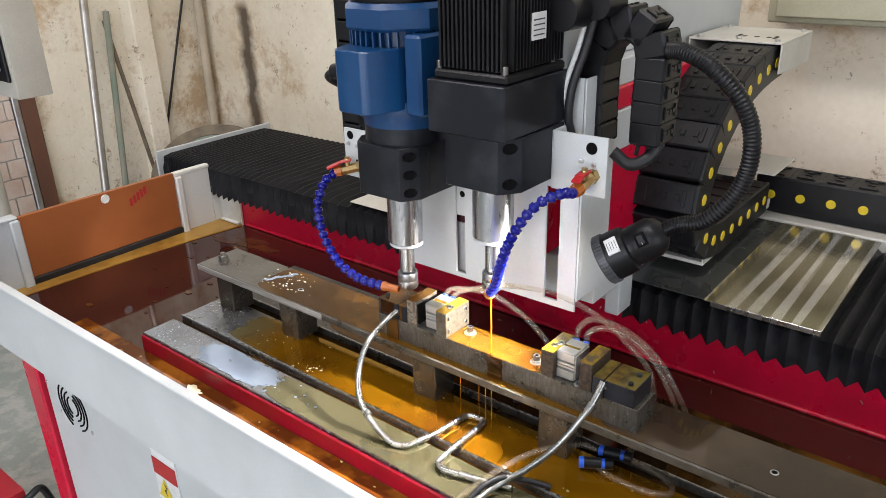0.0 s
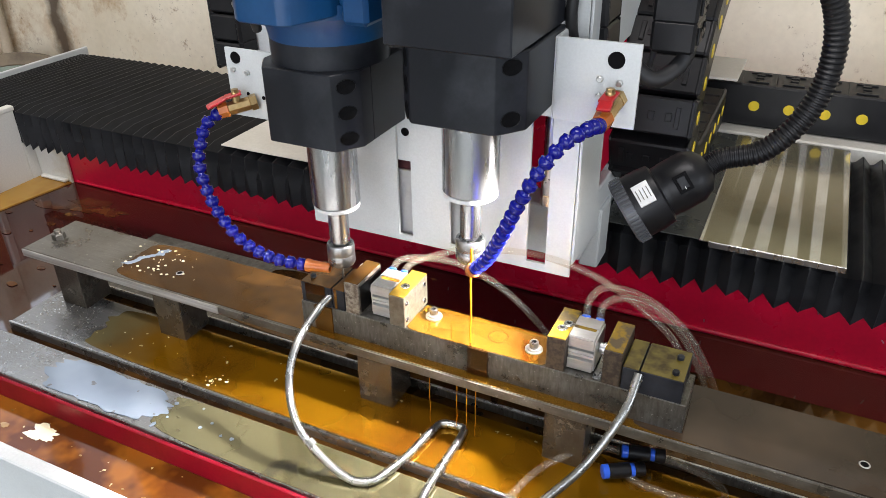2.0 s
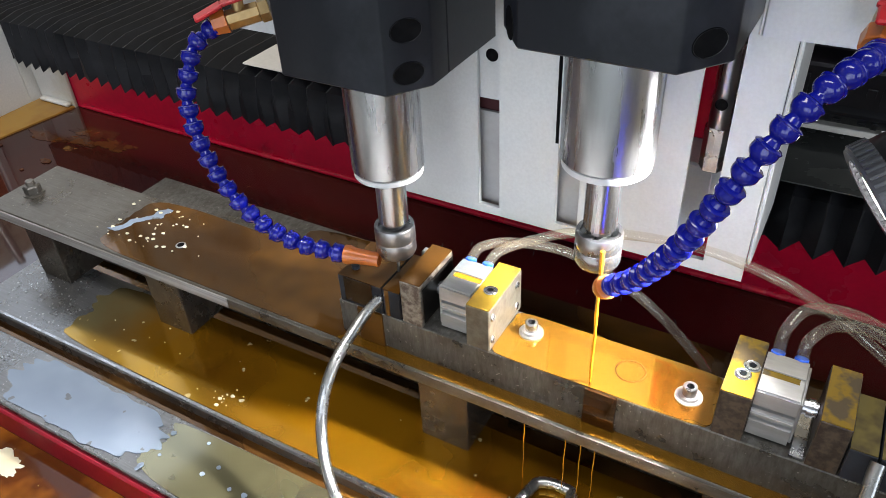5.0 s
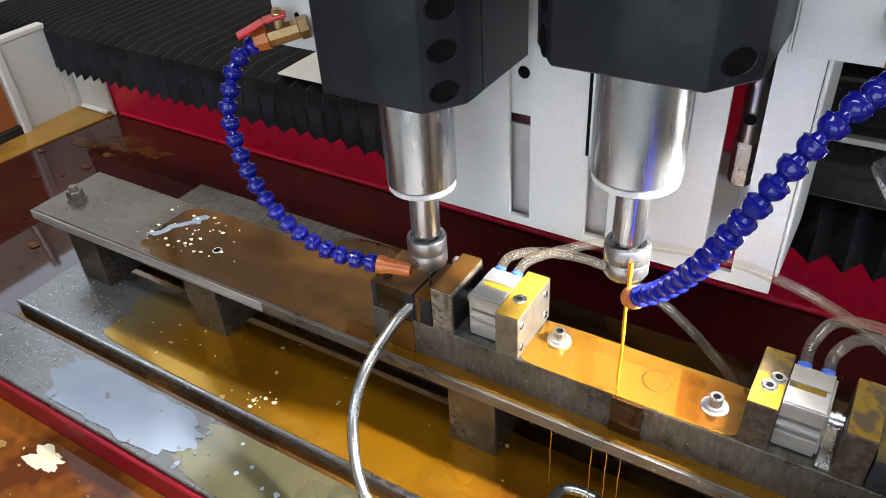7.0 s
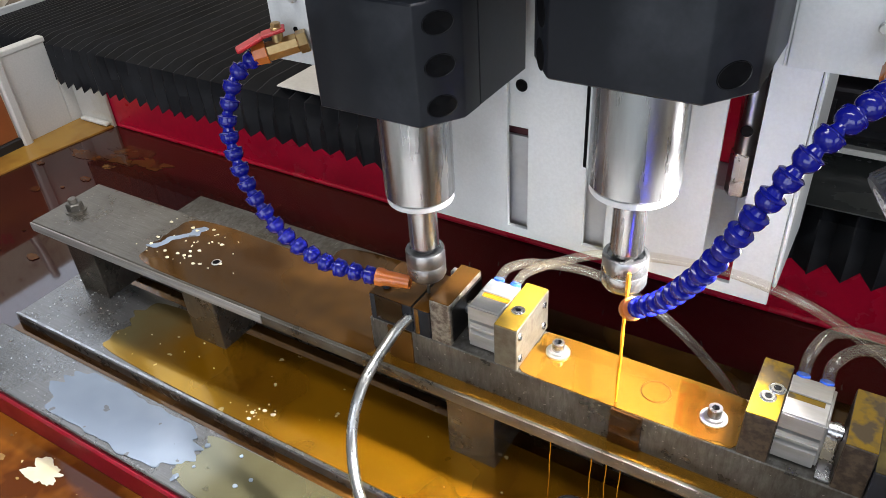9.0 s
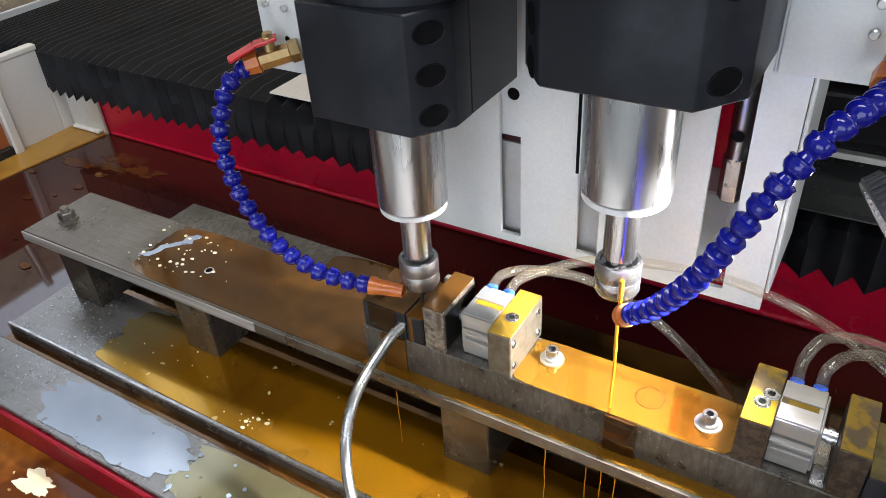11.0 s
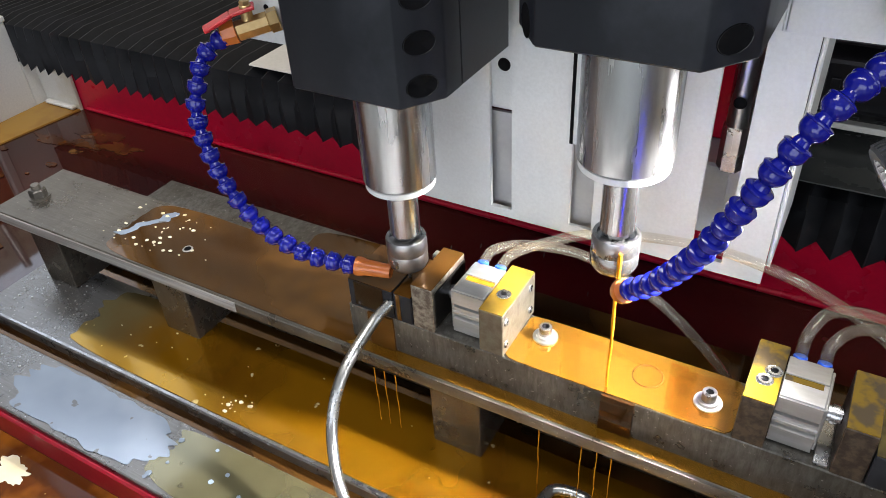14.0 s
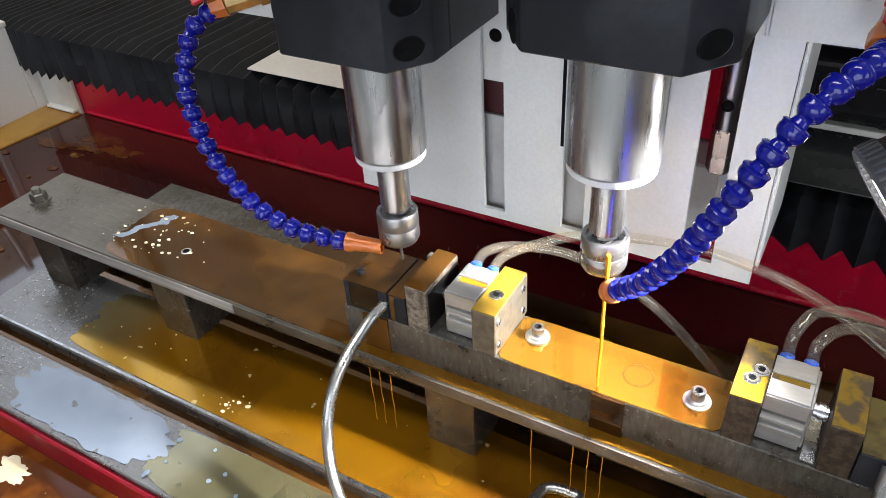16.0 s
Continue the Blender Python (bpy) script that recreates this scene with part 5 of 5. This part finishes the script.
# ---- bellows ----
def bellows(name, x0, x1, n, power, back, floor_z, ragged, label):
    """Pleats that lie closer together towards one end."""
    rows = []
    rng = random.Random(7)
    def at(u):
        return x0 + (x1 - x0) * (u ** power if power > 0 else 1 - (1 - u) ** -power)
    steps = [(x0, 0)]
    for k in range(1, 2 * n + 1):
        x = at(k / (2 * n))
        steps += [(x, k)] if k % 2 else [(x - 0.0008, k), (x + 0.0008, k)]
    wide = (x1 - x0) / n
    for i, (x, k) in enumerate(steps):
        near = abs(at(min(1, (k + 1) / (2 * n))) - at(max(0, (k - 1) / (2 * n))))
        deep = min(1.0, 0.45 + 0.55 * near / wide)
        o = 0.0 if k % 2 else 0.020 * deep
        j = rng.uniform(-0.0025, 0.0025)
        low = floor_z + ragged * deep if k % 2 else floor_z
        s = [(1.128, low + 0.006), (1.104 - o * 0.25 + j, low + j * 0.6), (1.106 - o * 0.5 + j, 0.835), (1.116 - o, 0.850 + o * 0.3), (1.118 - o, 0.861 + o * 0.6), (1.130, 0.864 + o * 0.8), (back - 0.15, 0.865 + o * 0.8), (back, 0.864 + o * 0.8), (back + 0.015 + o * 0.5, 0.862), (back + 0.02 + o * 0.5, 0.815)]
        lean = 0.003 * math.sin(k * 0.37) if 0 < i < len(steps) - 1 else 0.0
        rows.append([(x + lean * deep, y, z) for y, z in s])
    t = thing(name, label, "bellows", ((x0 + x1) / 2, 1.3, 0.81), "way bellows")
    for k in range(0, len(rows) - 1, 3):
        b = bmesh.new()
        strip = [[b.verts.new(q) for q in row] for row in rows[k:k + 4]]
        for a, c in zip(strip, strip[1:]):
            for i in range(len(a) - 1):
                b.faces.new((a[i], a[i + 1], c[i + 1], c[i]))
        part("pleat", b, BLACK_FABRIC, t)
    return t


bl = bellows("way_bellows", -1.912, -0.862, 46, 1.45, 1.46, 0.797, 0.009, "black pleated bellows over the machine slide, compressed")
part("end_plate", box(-1.922, -1.914, 1.088, 1.490, 0.802, 0.884, 0.001), WHITE, bl, "white end plate")
br = bellows("way_bellows", -0.500, 0.75, 56, -1.4, 1.505, 0.808, 0.012, "black pleated bellows over the machine slide, stretched")
single("cover_sheet", box(-1.176, -0.865, 1.112, 1.30, 0.880, 0.8825, 0.0008), CREAM, "cream sheet-metal cover on the bellows", "sheet")
sheet = thing("cover_plate", "bright smeared metal sheet with painted stripe reflections on the bellows", "sheet", (-0.3, 1.3, 0.880))
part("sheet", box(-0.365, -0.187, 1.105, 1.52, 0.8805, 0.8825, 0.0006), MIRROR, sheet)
part("oily_sheet", box(-0.498, -0.3655, 1.107, 1.52, 0.8805, 0.8822, 0.0006), surf("dark_oily_sheet", (0.035, 0.038, 0.036), (0.05, 0.052, 0.047), rough=0.22, rough2=0.32, scale=9), sheet, "dark oily half of the sheet")
part("folded_edge", box(-0.353, -0.187, 1.1035, 1.1055, 0.874, 0.8825, 0.0005), CHROME, sheet)

# ---- cable chains ----
def chain(name, path, across, width, height, pitch, label, dots=1, dot_side=1):
    """Links along a path; across is the width direction."""
    t = thing(name, label, "cable chain", tuple(path[0]), "cable chains")
    w = Vector(across).normalized()
    b = box(-pitch * 0.53, pitch * 0.53, -width / 2, width / 2, height * 0.12, height * 0.5, 0.0025)
    box(-pitch * 0.46, pitch * 0.46, -width / 2, width / 2, -height * 0.5, -height * 0.30, 0.0025, b)
    for s in (-1, 1):
        box(-pitch * 0.56, pitch * 0.56, s * width / 2 - 0.004, s * width / 2 + 0.004, -height * 0.5, height * 0.5, 0.003, b)
    for q in (-0.22, 0.0, 0.22):
        box(-pitch * 0.12, pitch * 0.12, q * width - 0.004, q * width + 0.004, height * 0.5, height * 0.5 + 0.0022, 0.0006, b)
    box(-pitch * 0.3, pitch * 0.3, -width * 0.36, -width * 0.30, height * 0.5, height * 0.5 + 0.0025, 0.0006, b)
    box(-pitch * 0.3, pitch * 0.3, width * 0.30, width * 0.36, height * 0.5, height * 0.5 + 0.0025, 0.0006, b)
    me = mesh_of("link", b, BLACK_PLASTIC)
    d = mesh_of("plug", lathe([(0, 0.0012), (0.0085, 0.0012), (0.0095, 0)], aligned((0, dot_side * (width / 2 + 0.0038), 0), (0, dot_side * width * 2, 0))[0], 16), YELLOW)
    # even steps along the path
    pts, out, left = path, [], 0.0
    for a, c in zip(pts, pts[1:]):
        seg = (c - a).length
        while left <= seg:
            out.append(a.lerp(c, left / seg))
            left += pitch
        left -= seg
    for i, p in enumerate(out[:-1]):
        x = (out[i + 1] - p).normalized()
        z = x.cross(w).normalized()
        y = z.cross(x)
        rot = Matrix((x, y, z)).transposed().to_4x4()
        ob = new("link", me)
        ob.parent = t
        ob.matrix_basis = Matrix.Translation(p.lerp(out[i + 1], 0.5) - t.location) @ rot
        if dots:
            q = new("plug", d)
            q.parent = ob
    return t


_up = smooth_path([(-0.450, 1.50, 1.212), (-0.450, 1.40, 1.204), (-0.450, 1.31, 1.185), (-0.450, 1.225, 1.142), (-0.450, 1.165, 1.085), (-0.450, 1.138, 1.02), (-0.450, 1.16, 0.965), (-0.450, 1.22, 0.938), (-0.450, 1.31, 0.934), (-0.450, 1.42, 0.934), (-0.450, 1.52, 0.934)], 12)
chain("cable_chain", _up, (1, 0, 0), 0.100, 0.064, 0.045, "large black cable chain with yellow plugs bending upward", 1, 1)
chain("cable_chain", [Vector((-0.44, 1.622, 0.918)), Vector((0.75, 1.622, 0.918))], (0, 1, 0), 0.080, 0.076, 0.058, "black cable chain with yellow plugs lying on the ledge", 1, -1)
_u = smooth_path([(-0.488, 0.94, 1.165), (-0.490, 0.94, 1.235), (-0.487, 0.94, 1.288), (-0.467, 0.94, 1.318), (-0.440, 0.94, 1.330), (-0.414, 0.94, 1.319), (-0.404, 0.94, 1.290), (-0.405, 0.94, 1.235), (-0.405, 0.94, 1.160)], 10)
chain("cable_chain", _u, (0, 1, 0), 0.048, 0.042, 0.028, "black cable chain looped over above the lamp", 0)
chain("cable_chain", [Vector((-0.978, 0.96, 1.085)), Vector((-0.978, 0.96, 1.50))], (1, 0, 0), 0.042, 0.034, 0.036, "upright black cable chain behind the blue motor", 0)
single("chain_support", box(-1.0, -0.82, 0.978, 0.986, 1.07, 1.5, 0.001), WHITE, "white sheet holding the upright cable chain", "bracket")

cbox = thing("chain_box", "cream sheet-metal box over the cable chain end", "box", (-0.45, 1.5, 1.19))
part("top", box(-0.556, -0.387, 1.42, 1.606, 1.240, 1.244, 0.001), CREAM, cbox)
part("side", box(-0.390, -0.387, 1.42, 1.606, 1.190, 1.240, 0.0008), CREAM, cbox)
part("side", box(-0.556, -0.553, 1.42, 1.606, 1.190, 1.240, 0.0008), CREAM, cbox)
part("rear", box(-0.556, -0.387, 1.602, 1.606, 1.190, 1.240, 0.0008), CREAM, cbox)
part("floor_plate", box(-0.556, -0.387, 1.45, 1.606, 1.186, 1.19, 0.0008), CREAM, cbox)
part("support_post", box(-0.56, -0.52, 1.53, 1.60, 0.80, 1.186, 0.002), CREAM, cbox)
for _x, _y in ((-0.540, 1.432), (-0.47, 1.44), (-0.40, 1.432), (-0.40, 1.59), (-0.540, 1.59)):
    part("screw", rod((_x, _y, 1.244), (_x, _y, 1.248), 0.005, seg=12), ZINC, cbox)
single("chain_cover", box(-0.512, -0.380, 1.47, 1.60, 0.990, 0.994, 0.0008), CREAM, "cream sheet cover over the cable chain", "cover")
single("cover_post", box(-0.512, -0.50, 1.50, 1.60, 0.80, 0.990, 0.001), CREAM, "cream post under the chain cover", "post")

# cables beside the loop
for _k, (_dx, _r, _mt) in enumerate(((0.002, 0.0058, RUBBER), (-0.008, 0.004, LABEL))):
    single("motor_cable", sweep(smooth_path([(-0.478 + _dx, 0.90, 1.345), (-0.482 + _dx, 0.885, 1.30), (-0.492 + _dx, 0.872, 1.25), (-0.495 + _dx, 0.872, 1.205), (-0.490 + _dx, 0.89, 1.16)]), _r), _mt, "cable hanging behind the bracket" if _mt is RUBBER else "white cable sleeve behind the bracket", "cable", "motor cables")
single("loop_cable", sweep(smooth_path([(-0.44, 0.90, 1.165), (-0.415, 0.905, 1.150), (-0.395, 0.93, 1.165), (-0.392, 0.94, 1.20)]), 0.0085), RUBBER, "thick black cable bundle leaving the chain loop", "cable")
single("thin_cable", sweep(smooth_path([(-0.44, 0.95, 1.30), (-0.428, 0.95, 1.25), (-0.425, 0.95, 1.19), (-0.43, 0.95, 1.15)]), 0.003), RUBBER, "thin black cable in the chain loop", "cable")

# ---- work lamp ----
lamp = thing("work_lamp", "black machine work lamp on a ribbed gooseneck, switched on", "lamp", tuple(LAMP_FACE))
A = LAMP_AXIS
_mm = aligned(LAMP_FACE, LAMP_FACE - A)[0]
part("lens_ring", lathe([(0.026, 0.000), (0.0325, 0.0), (0.0335, 0.002), (0.0335, 0.012), (0.031, 0.014), (0.026, 0.014)], _mm, 40), surf("grey_ring", (0.06, 0.06, 0.065), rough=0.35, relief=0), lamp)
_ribs = bmesh.new()
for _k in range(44):
    box(0.0328, 0.0345, -0.0010, 0.0010, 0.002, 0.0125, 0, _ribs, m=_mm @ Matrix.Rotation(2 * math.pi * _k / 44, 4, "Z"))
part("grip_ribs", _ribs, surf("grey_ribbed_ring", (0.075, 0.08, 0.085), rough=0.4, relief=0), lamp, "grey ribbed grip ring")
part("lens", lathe([(0, 0.004), (0.026, 0.004), (0.026, 0.006), (0, 0.006)], _mm, 32), GLOW, lamp, "lit round lens")
body = part("lamp_body", lathe([(0.026, 0.013), (0.0325, 0.013), (0.0325, 0.028), (0.031, 0.040), (0.0262, 0.042), (0.0262, 0.048), (0.0268, 0.049), (0.0268, 0.074), (0.022, 0.084), (0.013, 0.090), (0, 0.090)], _mm, 40), BLACK_PLASTIC, lamp)


def on_lamp(name, d, angle, r, sx, sy, sz, mat, parent, label=""):
    side = Vector((0.25, -0.9, 0.55))
    side = (side - A * side.dot(A)).normalized()
    n = (Matrix.Rotation(radians(angle), 3, A) @ side)
    c = LAMP_FACE - A * d + n * r
    rot = Matrix((-A, n.cross(-A), n)).transposed().to_4x4()
    return part(name, box(-sx / 2, sx / 2, -sy / 2, sy / 2, -sz, 0.0006, 0.0004, m=Matrix.Translation(c) @ rot), mat, parent, label)


lb = on_lamp("label", 0.026, 12, 0.0325, 0.016, 0.022, 0.003, LABEL, body, "white label with unreadable print")
for _k in range(4):
    on_lamp("text_bar", 0.0205 + 0.0036 * _k, 12, 0.0330, 0.0008, 0.012, 0.001, STEEL_BAR, lb)
sw = on_lamp("switch", 0.062, -4, 0.0282, 0.014, 0.018, 0.003, HOLE, body, "black rocker switch")
on_lamp("rocker", 0.062, -4, 0.0293, 0.008, 0.012, 0.002, BLACK_PLASTIC, sw)
on_lamp("mark", 0.062, -14, 0.0299, 0.001, 0.003, 0.0006, LABEL, sw)
_e = LAMP_FACE - A * 0.086
_path = smooth_path([_e, _e - A * 0.02, (-0.305, 0.890, 1.100), (-0.278, 0.900, 1.132), (-0.266, 0.908, 1.170), (-0.268, 0.908, 1.215), (-0.285, 0.900, 1.255), (-0.318, 0.895, 1.287), (-0.355, 0.905, 1.300), (-0.385, 0.925, 1.298)], 36)
part("gooseneck", sweep(_path, 0.0108, 14, wave=lambda i: 1.0 if i % 4 < 2 else 0.91), BLACK_PLASTIC, lamp, "ribbed black conduit")

# ---- coolant hoses ----
def bead_mesh():
    r = 0.0078
    prof = [(0.0040, -0.0078), (0.0046, -0.0062), (0.0050, -0.0052), (0.0070, -0.0050), (0.0082, -0.0041), (0.0081, -0.0034), (0.0077, -0.0030)]
    prof += [(r * math.cos(radians(a)), -0.0006 + r * 0.86 * math.sin(radians(a))) for a in range(-12, 60, 9)]
    prof += [(0.0040, 0.0056), (0.0038, 0.0074)]
    return mesh_of("bead", lathe(prof, None, 20), BLUE_PLASTIC)


BEAD = bead_mesh()


def hose(label, pts, nozzle_len, big=1.0):
    t = thing("coolant_hose", label, "hose", tuple(pts[0]), "segmented coolant hoses")
    path = smooth_path(pts, 16)
    pitch, left, out = 0.0138 * big, 0.004, []
    for a, c in zip(path, path[1:]):
        seg = (c - a).length
        while left <= seg:
            out.append((a.lerp(c, left / seg), (c - a).normalized()))
            left += pitch
        left -= seg
    for p, d in out:
        ob = new("bead", BEAD)
        ob.parent = t
        ob.matrix_basis = Matrix.Translation(p - t.location) @ d.to_track_quat("Z", "Y").to_matrix().to_4x4() @ Matrix.Scale(big, 4)
    p, d = out[-1]
    m = aligned(p, p + d)[0]
    part("nozzle", lathe([(0.0046, 0.004), (0.0078, 0.005), (0.0080, 0.009), (0.0066, 0.013), (0.0056, nozzle_len), (0.0040, nozzle_len), (0.004, 0.014)], m, 20), ORANGE_PLASTIC, t, "orange nozzle tip")
    return t


hoseL = hose("blue segmented coolant hose with an orange nozzle, hanging in a bow", [(-0.8925, 0.8155, 1.0735), (-0.902, 0.801, 1.062), (-0.9025, 0.789, 1.045), (-0.902, 0.780, 1.024), (-0.891, 0.772, 0.997), (-0.873, 0.768, 0.967), (-0.846, 0.768, 0.938), (-0.811, 0.770, 0.923), (-0.782, 0.775, 0.919), (-0.764, 0.779, 0.918)], 0.034, 1.0)
hoseR = hose("blue segmented coolant hose reaching down from the valve", [(-0.438, 0.792, 1.138), (-0.441, 0.768, 1.143), (-0.455, 0.742, 1.136), (-0.470, 0.727, 1.114), (-0.485, 0.721, 1.083), (-0.502, 0.728, 1.045), (-0.525, 0.750, 1.003), (-0.546, 0.766, 0.977)], 0.015, 0.88)


# ---- running coolant ----
def strand(name, x, y, z0, z1, r, label, wob=0.0002):
    t = thing(name, label, "coolant", (x, y, z1), "running coolant")
    pts = [Vector((x + wob * math.sin(k * 0.9), y + wob * math.cos(k * 0.7), z1 + (z0 - z1) * k / 14)) for k in range(15)]
    part("thread", sweep(pts, r, 8, wave=lambda i: 1.0 - 0.35 * i / 14 + 0.12 * math.sin(i * 2.1)), STREAM, t)
    return t


stream = strand("coolant_stream", -0.5555, 0.7830, SUBZ + 0.0005, 0.990, 0.0015, "orange coolant stream falling from the nozzle")
DRIPS = [strand("coolant_drip", x, 0.7625, 0.757, 0.8235, 0.00045, "thin coolant thread dripping off the bar") for x in (-0.597, -0.563, -0.551, -0.540)]
LATE = [strand("coolant_drip", x, 0.7618, 0.757, 0.8225, 0.0005, "thin coolant thread dripping below the clamp") for x in (-0.737, -0.747, -0.726)]


def motions():
    """The left head feeds down, pecks and lifts; threads of coolant waver."""
    rows = [(0.0, 0.004), (2.0, 0.0040), (4.2, 0.0036), (6.1, 0.0030), (6.3, 0.0045), (6.4, 0.0068), (6.6, 0.0060), (6.75, 0.0012), (7.5, 0.0006), (9.0, 0.0), (11.5, -0.0018), (13.0, -0.0038), (13.3, -0.0042), (13.42, 0.0070), (13.55, 0.0070), (13.68, -0.0040), (14.5, -0.0050), (15.85, -0.0058), (15.93, 0.004), (16.0, 0.021)]
    for ob in (headL, hoseL):
        p = ob.location.copy()
        walk(ob, [(t, pose(p.x, p.y, p.z + dz)) for t, dz in rows])
    for k, ob in enumerate([stream] + DRIPS):
        p = ob.location.copy()
        walk(ob, [(0.5 * i, pose(p.x, p.y, p.z, 0.25 * math.sin(i * 2.3 + k), 0.25 * math.sin(i * 1.7 + 2 * k), 25 * math.sin(i * 0.8 + k))) for i in range(33)])
    for k, ob in enumerate(LATE):
        p = ob.location.copy()
        at = 10.2 + 1.3 * k
        walk(ob, [(0.0, pose(p.x, p.y + 0.034, p.z + 0.070)), (at, pose(p.x, p.y + 0.034, p.z + 0.070)), (at + 0.4, pose(p.x, p.y, p.z)), (16.0, pose(p.x, p.y, p.z))])


motions()
